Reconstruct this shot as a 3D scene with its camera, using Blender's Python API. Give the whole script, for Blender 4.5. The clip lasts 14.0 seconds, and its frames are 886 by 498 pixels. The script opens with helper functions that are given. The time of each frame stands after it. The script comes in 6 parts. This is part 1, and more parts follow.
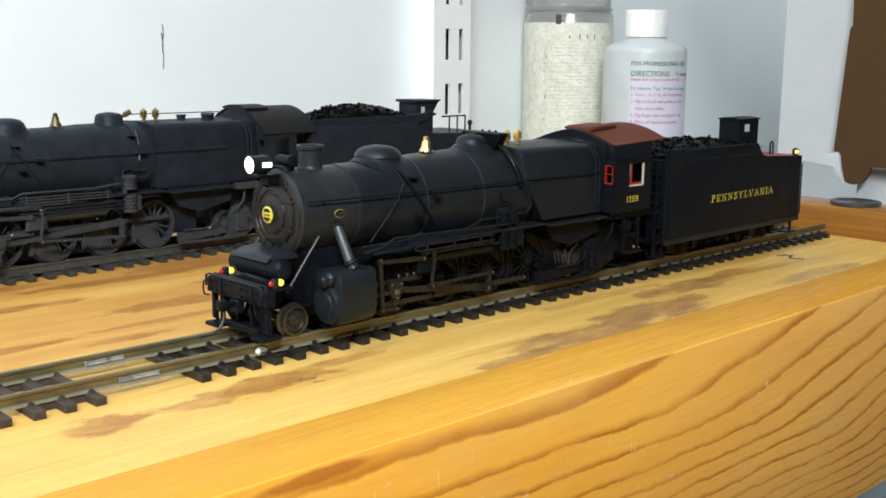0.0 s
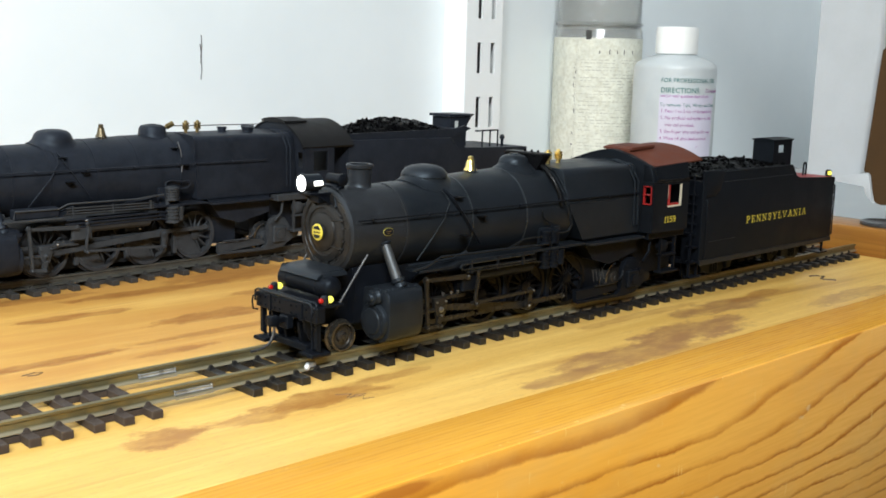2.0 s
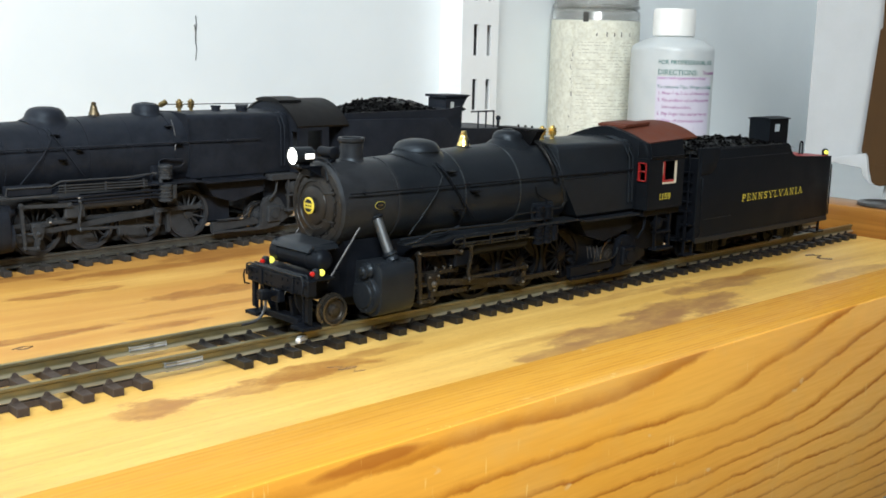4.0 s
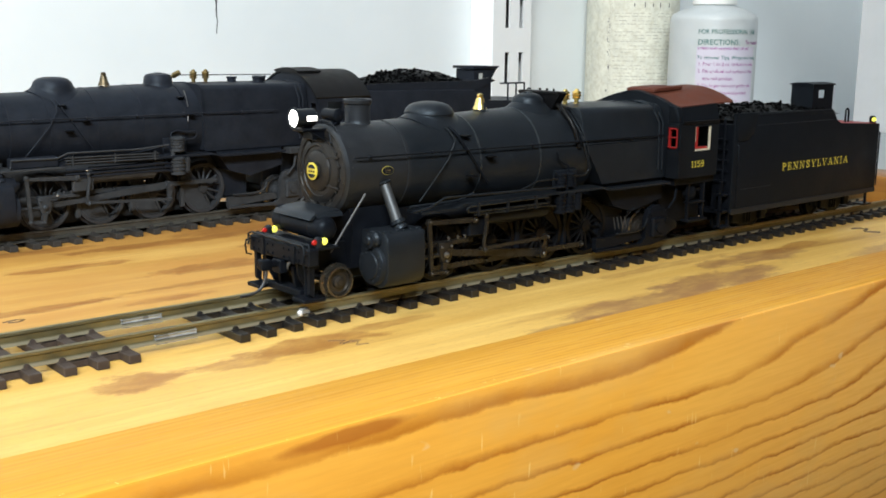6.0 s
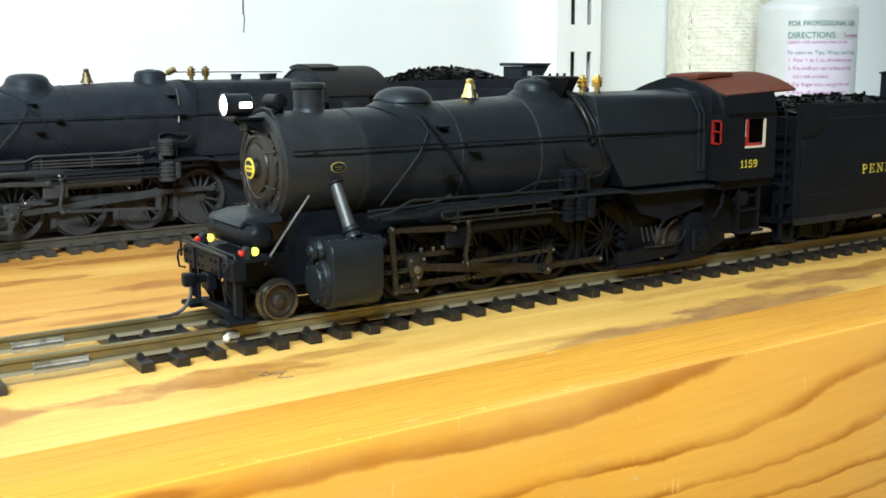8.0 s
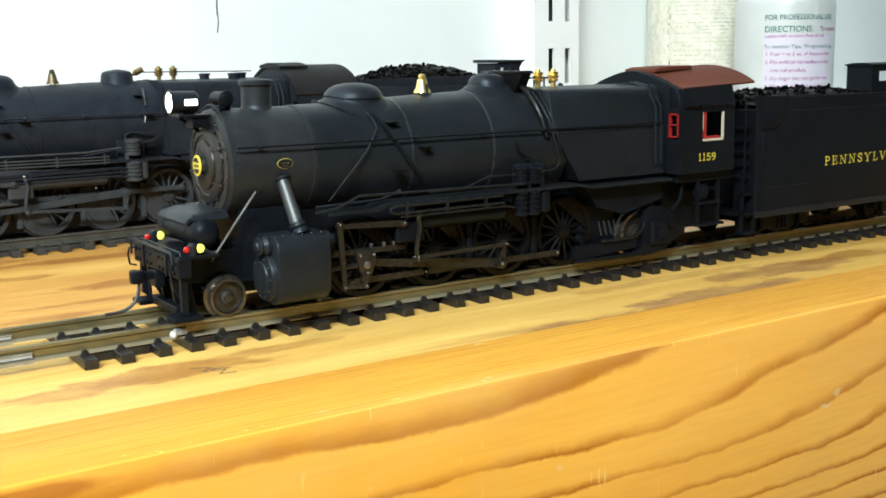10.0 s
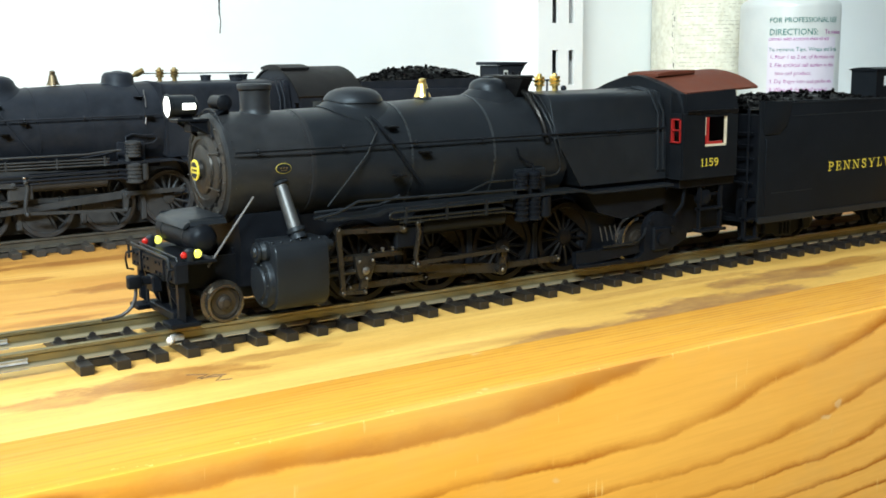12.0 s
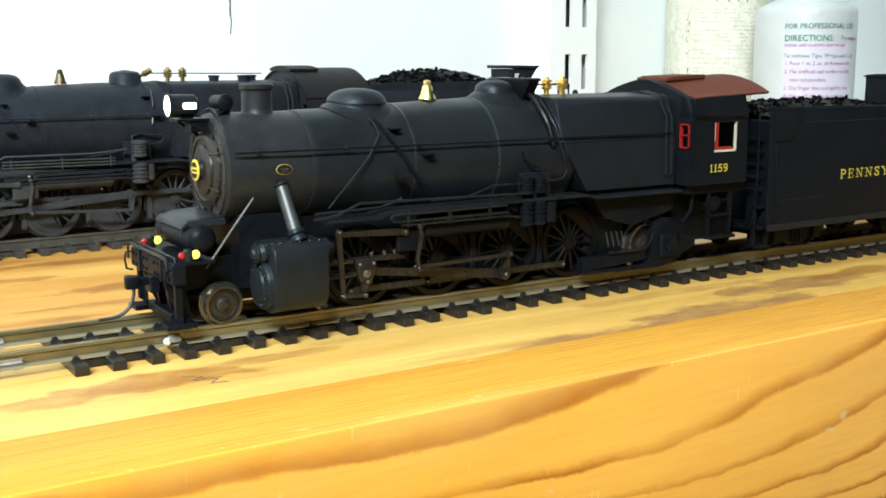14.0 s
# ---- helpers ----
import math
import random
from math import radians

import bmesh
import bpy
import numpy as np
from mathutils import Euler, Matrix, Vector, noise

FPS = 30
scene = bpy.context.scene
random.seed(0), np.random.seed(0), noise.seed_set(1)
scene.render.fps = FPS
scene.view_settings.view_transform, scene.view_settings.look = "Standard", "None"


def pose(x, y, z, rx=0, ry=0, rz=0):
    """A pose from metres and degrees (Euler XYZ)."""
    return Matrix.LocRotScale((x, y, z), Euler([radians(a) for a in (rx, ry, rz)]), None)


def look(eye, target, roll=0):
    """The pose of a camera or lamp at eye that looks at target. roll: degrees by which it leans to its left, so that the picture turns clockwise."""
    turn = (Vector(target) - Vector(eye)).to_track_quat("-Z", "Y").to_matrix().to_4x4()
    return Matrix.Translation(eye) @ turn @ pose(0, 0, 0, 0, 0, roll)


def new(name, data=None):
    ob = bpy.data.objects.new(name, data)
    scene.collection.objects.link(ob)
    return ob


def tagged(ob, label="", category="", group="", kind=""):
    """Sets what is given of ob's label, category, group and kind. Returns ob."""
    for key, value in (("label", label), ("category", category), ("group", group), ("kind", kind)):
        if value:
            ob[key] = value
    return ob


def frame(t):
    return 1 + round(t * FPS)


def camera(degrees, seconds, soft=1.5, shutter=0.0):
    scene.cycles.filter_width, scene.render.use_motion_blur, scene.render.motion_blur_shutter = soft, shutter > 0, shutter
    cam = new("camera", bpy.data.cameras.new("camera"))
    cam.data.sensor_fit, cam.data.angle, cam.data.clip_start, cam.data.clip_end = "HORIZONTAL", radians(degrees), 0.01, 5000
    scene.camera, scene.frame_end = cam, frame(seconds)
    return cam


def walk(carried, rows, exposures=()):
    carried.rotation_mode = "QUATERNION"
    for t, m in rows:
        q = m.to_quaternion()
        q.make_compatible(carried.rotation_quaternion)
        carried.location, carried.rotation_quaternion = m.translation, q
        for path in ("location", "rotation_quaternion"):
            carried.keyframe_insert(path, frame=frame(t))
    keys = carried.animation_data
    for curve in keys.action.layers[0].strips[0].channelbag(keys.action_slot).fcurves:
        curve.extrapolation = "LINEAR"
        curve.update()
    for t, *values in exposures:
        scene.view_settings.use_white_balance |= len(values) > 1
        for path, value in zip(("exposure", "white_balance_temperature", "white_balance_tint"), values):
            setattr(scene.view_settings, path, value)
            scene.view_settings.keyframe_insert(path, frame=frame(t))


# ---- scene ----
cam = camera(44.2, 14.0, soft=1.7)
PATH = [
    (0.0, -0.1562, -0.2404, 0.0808, 79.64, -0.60, -43.93),
    (0.5, -0.1554, -0.2396, 0.0782, 79.21, -0.74, -43.83),
    (1.0, -0.1567, -0.2379, 0.0798, 79.25, -0.84, -43.96),
    (1.5, -0.1612, -0.2376, 0.0823, 79.55, -1.40, -43.86),
    (2.0, -0.1660, -0.2364, 0.0855, 79.85, -1.50, -43.20),
    (2.5, -0.1663, -0.2361, 0.0821, 79.56, -1.62, -43.03),
    (3.0, -0.1652, -0.2362, 0.0808, 79.45, -1.46, -43.21),
    (5.5, -0.1599, -0.2400, 0.0780, 79.20, -1.46, -42.70),
    (6.0, -0.1452, -0.2329, 0.0719, 78.81, -0.70, -40.60),
    (6.5, -0.1125, -0.2191, 0.0662, 79.00, 0.31, -37.51),
    (7.0, -0.0942, -0.2079, 0.0597, 79.14, 0.98, -35.24),
    (7.5, -0.0905, -0.2099, 0.0610, 79.66, 0.43, -33.79),
    (8.0, -0.0848, -0.2179, 0.0605, 79.95, 0.29, -33.78),
    (10.5, -0.0747, -0.2258, 0.0592, 79.97, 1.00, -33.58),
    (11.0, -0.0755, -0.2263, 0.0613, 80.02, 0.88, -33.57),
    (11.5, -0.0730, -0.2258, 0.0607, 79.94, 0.93, -33.47),
    (12.0, -0.0727, -0.2244, 0.0605, 79.91, 0.68, -33.31),
    (12.5, -0.0700, -0.2243, 0.0603, 79.89, 0.49, -33.29),
    (13.0, -0.0698, -0.2248, 0.0609, 79.96, 0.37, -33.20),
    (13.5, -0.0685, -0.2248, 0.0599, 79.92, 0.28, -32.72),
    (14.0, -0.0685, -0.2236, 0.0599, 80.13, 0.14, -32.36),
]
EXPOSURES = [(0.0, 0.16, 6500, 8), (5.5, 0.16, 6500, 8), (6.5, 0.15, 6500, 8), (7.0, 0.17, 6500, 9), (7.5, 0.4, 6500, 2), (8.0, 0.45, 6500, 2), (11.0, 0.5, 6500, 2), (14.0, 0.58, 6500, 2)]
walk(cam, [(t, pose(x, y, z, rx, ry, rz)) for t, x, y, z, rx, ry, rz in PATH], EXPOSURES)

# ---------------------------------------------------------------- light
world = bpy.data.worlds.new("room_world")
scene.world = world
world.use_nodes = True
world.node_tree.nodes["Background"].inputs[0].default_value = (0.9, 0.95, 1.0, 1)
world.node_tree.nodes["Background"].inputs[1].default_value = 0.25


def area_lamp(name, eye, target, sx, sy, watts, colour, spread=180):
    data = bpy.data.lights.new(name, "AREA")
    data.shape, data.size, data.size_y = "RECTANGLE", sx, sy
    data.energy, data.color, data.spread = watts, colour, radians(spread)
    ob = new(name, data)
    ob.matrix_world = look(eye, target)
    return ob


# Lamps assumed out of view on the left; height and power tuned to brightness.
area_lamp("unseen_left_lamp", (-0.66, -0.66, 0.70), (-0.62, 0.1, 0), 0.7, 0.15, 17.6, (0.93, 0.98, 1.0), 145)
area_lamp("unseen_left_lamp", (-0.72, -0.05, 1.1), (-0.7, 0.05, 0), 0.9, 0.2, 5.6, (0.93, 0.98, 1.0), 150)

# ---------------------------------------------------------------- materials


class Mat:
    """A small builder round one node material."""

    def __init__(self, name, rough=0.5, metal=0.0, spec=0.5):
        self.m = bpy.data.materials.new(name)
        self.m.use_nodes = True
        self.t = self.m.node_tree
        self.b = self.t.nodes["Principled BSDF"]
        self.b.inputs["Roughness"].default_value = rough
        self.b.inputs["Metallic"].default_value = metal
        self.b.inputs["Specular IOR Level"].default_value = spec
        self.co = None

    def node(self, kind, **kw):
        n = self.t.nodes.new(kind)
        for k, v in kw.items():
            if k == "operation":
                n.operation = v
            elif k == "blend_type":
                n.blend_type = v
            elif k == "data_type":
                n.data_type = v
        return n

    def put(self, socket, v):
        if isinstance(v, bpy.types.NodeSocket):
            self.t.links.new(v, socket)
        else:
            socket.default_value = v

    def math(self, op, a, b=0.0, c=0.0):
        n = self.node("ShaderNodeMath", operation=op)
        for i, v in enumerate((a, b, c)):
            self.put(n.inputs[i], v)
        return n.outputs[0]

    def coords(self):
        """Object coordinates in millimetres."""
        if self.co is None:
            tc = self.node("ShaderNodeTexCoord")
            mp = self.node("ShaderNodeVectorMath", operation="SCALE")
            self.t.links.new(tc.outputs["Object"], mp.inputs[0])
            mp.inputs["Scale"].default_value = 1000.0
            self.co = mp.outputs[0]
        return self.co

    def xyz(self):
        s = self.node("ShaderNodeSeparateXYZ")
        self.t.links.new(self.coords(), s.inputs[0])
        return s.outputs

    def noise(self, scale, detail=3.0, stretch=(1, 1, 1), rough=0.55, dist=0.0):
        mp = self.node("ShaderNodeMapping")
        self.t.links.new(self.coords(), mp.inputs[0])
        mp.inputs["Scale"].default_value = stretch
        n = self.node("ShaderNodeTexNoise")
        self.t.links.new(mp.outputs[0], n.inputs["Vector"])
        n.inputs["Scale"].default_value = scale
        n.inputs["Detail"].default_value = detail
        n.inputs["Roughness"].default_value = rough
        n.inputs["Distortion"].default_value = dist
        return n.outputs[0]

    def remap(self, v, a, b, c=0.0, d=1.0):
        n = self.node("ShaderNodeMapRange")
        n.clamp = True
        self.put(n.inputs[0], v)
        for i, q in enumerate((a, b, c, d)):
            n.inputs[i + 1].default_value = q
        return n.outputs[0]

    def mix(self, f, a, b, blend="MIX"):
        n = self.node("ShaderNodeMix", data_type="RGBA", blend_type=blend)
        self.put(n.inputs[0], f)
        for i, v in ((6, a), (7, b)):
            self.put(n.inputs[i], (*v, 1) if isinstance(v, tuple) and len(v) == 3 else v)
        return n.outputs[2]

    def colour(self, v):
        self.put(self.b.inputs["Base Color"], (*v, 1) if isinstance(v, tuple) and len(v) == 3 else v)
        return self

    def rough(self, v):
        self.put(self.b.inputs["Roughness"], v)
        return self

    def bump(self, h, strength=0.2, dist=0.0002):
        n = self.node("ShaderNodeBump")
        n.inputs["Strength"].default_value = strength
        n.inputs["Distance"].default_value = dist
        self.t.links.new(h, n.inputs["Height"])
        self.t.links.new(n.outputs[0], self.b.inputs["Normal"])
        return self

    def glow(self, c, s):
        self.b.inputs["Emission Color"].default_value = (*c, 1)
        self.b.inputs["Emission Strength"].default_value = s
        return self


def paint(name, c, rough=0.45, metal=0.0, vary=0.25, scale=0.35, spec=0.5, bump=0.08, dust=None, tint=None):
    """Paint or plastic: cloudy tone, fine grain, worn gloss."""
    m = Mat(name, rough, metal, spec)
    big = m.noise(scale * 0.3, 3)
    fine = m.noise(scale * 8, 2)
    k = m.math("ADD", m.math("MULTIPLY", big, 0.75), m.math("MULTIPLY", fine, 0.25))
    if tint:
        m.b.inputs["Specular Tint"].default_value = (*tint, 1)
    lo, hi = tuple(v * (1 - vary) for v in c), tuple(min(1, v * (1 + vary)) for v in c)
    col = m.mix(m.remap(k, 0.3, 0.7), lo, hi)
    if dust:
        col = m.mix(m.remap(m.noise(scale * 0.8, 5), 0.45, 0.75, 0, 0.55), col, dust)
    m.colour(col)
    m.rough(m.remap(k, 0.3, 0.7, max(0.05, rough - 0.08), min(1, rough + 0.1)))
    m.bump(fine, bump, 0.0001)
    return m.m


COOL = (0.72, 0.86, 1.0)
M_BLACK = paint("satin_black_paint", (0.0092, 0.0113, 0.0146), 0.36, vary=0.22, spec=0.22, tint=COOL, dust=(0.0122, 0.0143, 0.0170))
M_FLAT = paint("flat_black_sheet_paint", (0.0060, 0.0073, 0.0096), 0.46, vary=0.2, spec=0.07, tint=COOL, dust=(0.0080, 0.0093, 0.0116))
M_SMOKE = paint("graphite_paint", (0.0150, 0.0164, 0.0192), 0.40, vary=0.22, scale=0.8, spec=0.24, dust=(0.0195, 0.0208, 0.0230), tint=COOL)
M_PIPE = paint("dull_black_pipe_metal", (0.0075, 0.0084, 0.0098), 0.3, vary=0.3, scale=1.0, spec=0.4, tint=COOL)
M_FRONT = paint("dusty_brown_black_front", (0.0088, 0.0086, 0.0088), 0.38, vary=0.35, scale=1.1, spec=0.24, dust=(0.017, 0.0160, 0.0152))
M_UNDER = paint("flat_black_plastic", (0.0046, 0.0056, 0.0080), 0.38, spec=0.10, scale=0.6, vary=0.35, tint=COOL)
M_OLD = paint("weathered_black_paint", (0.0118, 0.0140, 0.0198), 0.46, vary=0.3, scale=0.6, spec=0.16, dust=(0.0185, 0.0205, 0.0255), tint=COOL)
M_OLDROD = paint("dusty_grey_metal", (0.036, 0.0385, 0.0425), 0.45, scale=0.8, spec=0.2, dust=(0.020, 0.0218, 0.0248), tint=COOL)
M_OLDROOF = paint("weathered_dark_roof_paint", (0.0068, 0.0066, 0.0072), 0.55, scale=0.6, spec=0.2)
M_ROD = paint("bronzed_rod_metal", (0.0150, 0.0138, 0.0122), 0.30, metal=0.3, scale=1.0, dust=(0.025, 0.0232, 0.0205))
M_STEEL = paint("wheel_tyre_steel", (0.10, 0.09, 0.075), 0.25, metal=0.8, scale=1.0)
M_TRAIL = paint("worn_bright_wheel", (0.17, 0.17, 0.175), 0.2, metal=0.9, scale=1.0)
M_WHEEL = paint("dark_brown_wheel_face", (0.022, 0.019, 0.016), 0.32, metal=0.3, scale=1.0)
M_STEAM = paint("burnished_steam_pipe_metal", (0.085, 0.092, 0.10), 0.42, metal=0.7)
M_BRIGHT = paint("bright_steel", (0.55, 0.54, 0.52), 0.25, metal=0.9)
# Base lightened above the boiler black to carry the glints of the bands.
M_BAND = paint("polished_black_band", (0.020, 0.023, 0.026), 0.28, spec=0.7, tint=COOL)
M_DRIVER = paint("satin_black_wheel", (0.0030, 0.0031, 0.0036), 0.32, spec=0.16)
M_OLDTYRE = paint("worn_grey_tyre", (0.031, 0.033, 0.037), 0.42, metal=0.0, scale=0.8, spec=0.2)
M_PINEND = paint("bright_pin_steel", (0.16, 0.155, 0.145), 0.3, metal=0.75)
M_PIN = paint("dark_pin_steel", (0.11, 0.11, 0.115), 0.3, metal=0.85)
M_BRASS = paint("polished_brass", (0.92, 0.68, 0.24), 0.25, metal=1.0, vary=0.12)
M_OLDBRASS = paint("dull_brass", (0.30, 0.225, 0.10), 0.32, metal=0.9)
M_ROOF = paint("oxide_red_roof_paint", (0.085, 0.022, 0.011), 0.65, vary=0.2, scale=0.7, spec=0.3)
M_RED = paint("bright_red_paint", (0.26, 0.012, 0.012), 0.45)
M_CREAM = paint("cream_paint", (0.5, 0.46, 0.36), 0.5)
M_GOLD = paint("yellow_lettering_paint", (0.54, 0.44, 0.045), 0.5, vary=0.1)
M_BELL_OLD = paint("tarnished_brass", (0.095, 0.075, 0.045), 0.35, metal=0.8)
M_PLATE = paint("olive_gold_plate", (0.24, 0.21, 0.035), 0.45, vary=0.2)
M_COAL = paint("black_coal", (0.0010, 0.0010, 0.0012), 0.28, spec=0.02, scale=1.5, vary=0.5, bump=0.3)
M_TIE = paint("dark_tie_plastic", (0.0095, 0.0090, 0.0092), 0.36, scale=0.8, spec=0.5, dust=(0.024, 0.021, 0.020))
M_TIE_DUST = paint("dusty_brown_tie_plastic", (0.040, 0.029, 0.024), 0.6, scale=0.8, spec=0.3, dust=(0.075, 0.058, 0.046))
M_TIE_OLD = paint("dusty_grey_tie_plastic", (0.026, 0.024, 0.022), 0.6, scale=0.8)

M_RAIL_OLD = paint("dull_brass_rail", (0.075, 0.072, 0.062), 0.45, metal=0.4, vary=0.3, scale=0.7)
M_SOLDER = paint("bright_solder", (0.85, 0.85, 0.84), 0.25, metal=0.35)
M_BRACE = paint("grey_brace_metal", (0.14, 0.14, 0.145), 0.4, metal=0.7)
M_JOINER = paint("shiny_joiner_metal", (0.30, 0.31, 0.31), 0.28, metal=0.25, vary=0.4, scale=1.2)
M_CARD = paint("brown_cardboard", (0.064, 0.034, 0.013), 0.85, vary=0.12, scale=0.25, spec=0.2)
M_CARDW = paint("white_coated_cardboard", (0.45, 0.475, 0.50), 0.7, vary=0.05, scale=0.2)
M_CAP = paint("white_cap_plastic", (0.85, 0.85, 0.83), 0.4, vary=0.03)
M_LABEL = paint("aged_paper_label", (0.74, 0.74, 0.65), 0.8, vary=0.14, scale=0.6, spec=0.2, dust=(0.50, 0.47, 0.34))
M_STD = paint("white_enamel_steel", (0.86, 0.88, 0.89), 0.4, vary=0.03, scale=0.1)
M_SLOT = paint("slot_shade_and_scuff_grey", (0.045, 0.045, 0.05), 0.6)
M_INK_G = paint("green_ink", (0.024, 0.175, 0.16), 0.6)
M_INK_P = paint("magenta_ink", (0.30, 0.035, 0.27), 0.6)
M_INK_K = paint("faded_grey_ink", (0.50, 0.49, 0.42), 0.7, vary=0.25)
M_INK_D = paint("dark_ink", (0.05, 0.05, 0.045), 0.7)
M_PINK = paint("pale_pink_print", (0.60, 0.575, 0.68), 0.6, vary=0.04)
M_PENCIL = paint("pencil_mark_grey", (0.13, 0.085, 0.05), 0.8)
M_LID = paint("dark_grey_metal_lid", (0.12, 0.12, 0.125), 0.3, metal=0.8)
M_FLOOR = paint("blue_grey_floor_paint", (0.2, 0.23, 0.27), 0.6, scale=0.02)
M_CEIL = paint("white_ceiling_paint", (0.8, 0.8, 0.78), 0.8, vary=0.03, scale=0.02)

M_LENS = Mat("lit_headlight_lens", 0.2).colour((1, 1, 1)).glow((1, 0.98, 0.94), 6.0).m
M_BOARD = Mat("lit_number_board", 0.3).colour((1, 1, 1)).glow((1, 0.98, 0.92), 3.0).m
M_YJEWEL = Mat("lit_yellow_jewel", 0.1).colour((0.8, 0.75, 0.05)).glow((0.95, 0.95, 0.2), 0.7).m
M_RJEWEL = Mat("red_jewel", 0.1).colour((0.34, 0.01, 0.008)).glow((1.0, 0.05, 0.02), 0.02).m
M_CLEAR = Mat("unlit_lens_glass", 0.12).colour((0.5, 0.52, 0.5)).m


def wall_paint():
    m = Mat("white_wall_paint", 0.65)
    k = m.noise(0.012, 4)
    m.colour(m.mix(m.remap(k, 0.3, 0.7), (0.74, 0.785, 0.81), (0.80, 0.84, 0.86)))
    return m.bump(m.noise(0.6, 3), 0.06, 0.0003).m


M_WALL = wall_paint()


def rail_metal():
    """Nickel rail: tarnished olive on head and web, bare bright foot."""
    m = Mat("tarnished_nickel_rail", 0.38, 0.75)
    x, y, z = m.xyz()
    k = m.noise(0.12, 4, (0.4, 1, 1))
    tarnish = m.mix(m.remap(k, 0.3, 0.7), (0.165, 0.145, 0.075), (0.27, 0.24, 0.135))
    grime = m.remap(m.noise(0.9, 3, (0.15, 1, 1)), 0.5, 0.75, 0, 0.4)
    tarnish = m.mix(grime, tarnish, (0.12, 0.10, 0.06))
    m.colour(m.mix(m.remap(z, 2.5, 2.75, 1.0, 0.0), tarnish, (0.44, 0.40, 0.29)))
    m.rough(m.remap(k, 0.3, 0.7, 0.32, 0.5))
    return m.bump(m.noise(1.2, 2, (0.2, 1, 1)), 0.08, 0.0001).m


M_RAIL = rail_metal()
M_ROOM = paint("grey_room_paint", (0.52, 0.53, 0.55), 0.8, vary=0.06, scale=0.02)


def plywood():
    """Pale varnished plywood: long grain, knots of darker stain, worn patches."""
    m = Mat("varnished_plywood", 0.4, 0.0, 0.4)
    grain = m.noise(0.05, 5, (0.10, 1.0, 1), 0.6, 0.6)
    fine = m.noise(0.9, 3, (0.05, 1.0, 1))
    col = m.mix(m.remap(grain, 0.34, 0.68), (0.60, 0.350, 0.080), (0.74, 0.495, 0.150))
    col = m.mix(m.remap(fine, 0.4, 0.75, 0, 0.22), col, (0.47, 0.25, 0.08))
    mid = m.noise(0.32, 5, (0.035, 1.0, 1), 0.62, 0.4)
    col = m.mix(m.remap(mid, 0.46, 0.68, 0, 0.3), col, (0.55, 0.30, 0.05))
    col = m.mix(m.remap(mid, 0.5, 0.32, 0, 0.3), col, (0.80, 0.57, 0.17))
    fleck = m.noise(1.6, 2, (0.06, 1.0, 1), 0.5)
    col = m.mix(m.remap(fleck, 0.6, 0.72, 0, 0.25), col, (0.42, 0.2, 0.05))
    cloud = m.noise(0.045, 5, (0.6, 1.0, 1), 0.6, 0.5)
    col = m.mix(m.remap(cloud, 0.48, 0.66, 0, 0.35), col, (0.52, 0.30, 0.075))
    speck = m.noise(0.9, 3, (0.35, 1.0, 1), 0.7)
    col = m.mix(m.remap(speck, 0.54, 0.72, 0, 0.38), col, (0.40, 0.22, 0.07))
    streak = m.noise(0.075, 4, (0.10, 1.0, 1), 0.5, 1.0)
    col = m.mix(m.remap(streak, 0.57, 0.74, 0, 0.75), col, (0.33, 0.155, 0.042))
    # Far board browner: stained tone and dimmer light share this one colour.
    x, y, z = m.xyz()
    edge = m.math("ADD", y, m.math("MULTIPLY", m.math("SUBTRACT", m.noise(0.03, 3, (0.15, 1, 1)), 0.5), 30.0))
    far_dark = m.math("MULTIPLY", m.remap(edge, 14.0, 32.0), m.remap(m.noise(0.06, 4, (0.12, 1, 1), 0.6, 0.8), 0.3, 0.62, 0.4, 1.0))
    col = m.mix(far_dark, col, (0.47, 0.232, 0.054))
    wob = m.math("MULTIPLY", m.math("SUBTRACT", m.noise(0.10, 6, (0.6, 1, 1), 0.68), 0.5), 2.2)
    blotch = m.remap(m.noise(0.2, 6, (0.35, 1, 1), 0.7), 0.36, 0.58, 0.5, 1.0)
    for cx, cy, rx, ry, strength, c in STAINS:
        ax = m.math("DIVIDE", m.math("SUBTRACT", x, cx), rx)
        ay = m.math("DIVIDE", m.math("SUBTRACT", y, cy), ry)
        d = m.math("ADD", m.math("SQRT", m.math("ADD", m.math("MULTIPLY", ax, ax), m.math("MULTIPLY", ay, ay))), wob)
        col = m.mix(m.math("MULTIPLY", m.remap(d, 0.70, 0.97, strength, 0.0), blotch), col, c)
    m.colour(col)
    m.rough(m.remap(grain, 0.3, 0.7, 0.36, 0.5))
    return m.bump(fine, 0.12, 0.0002).m


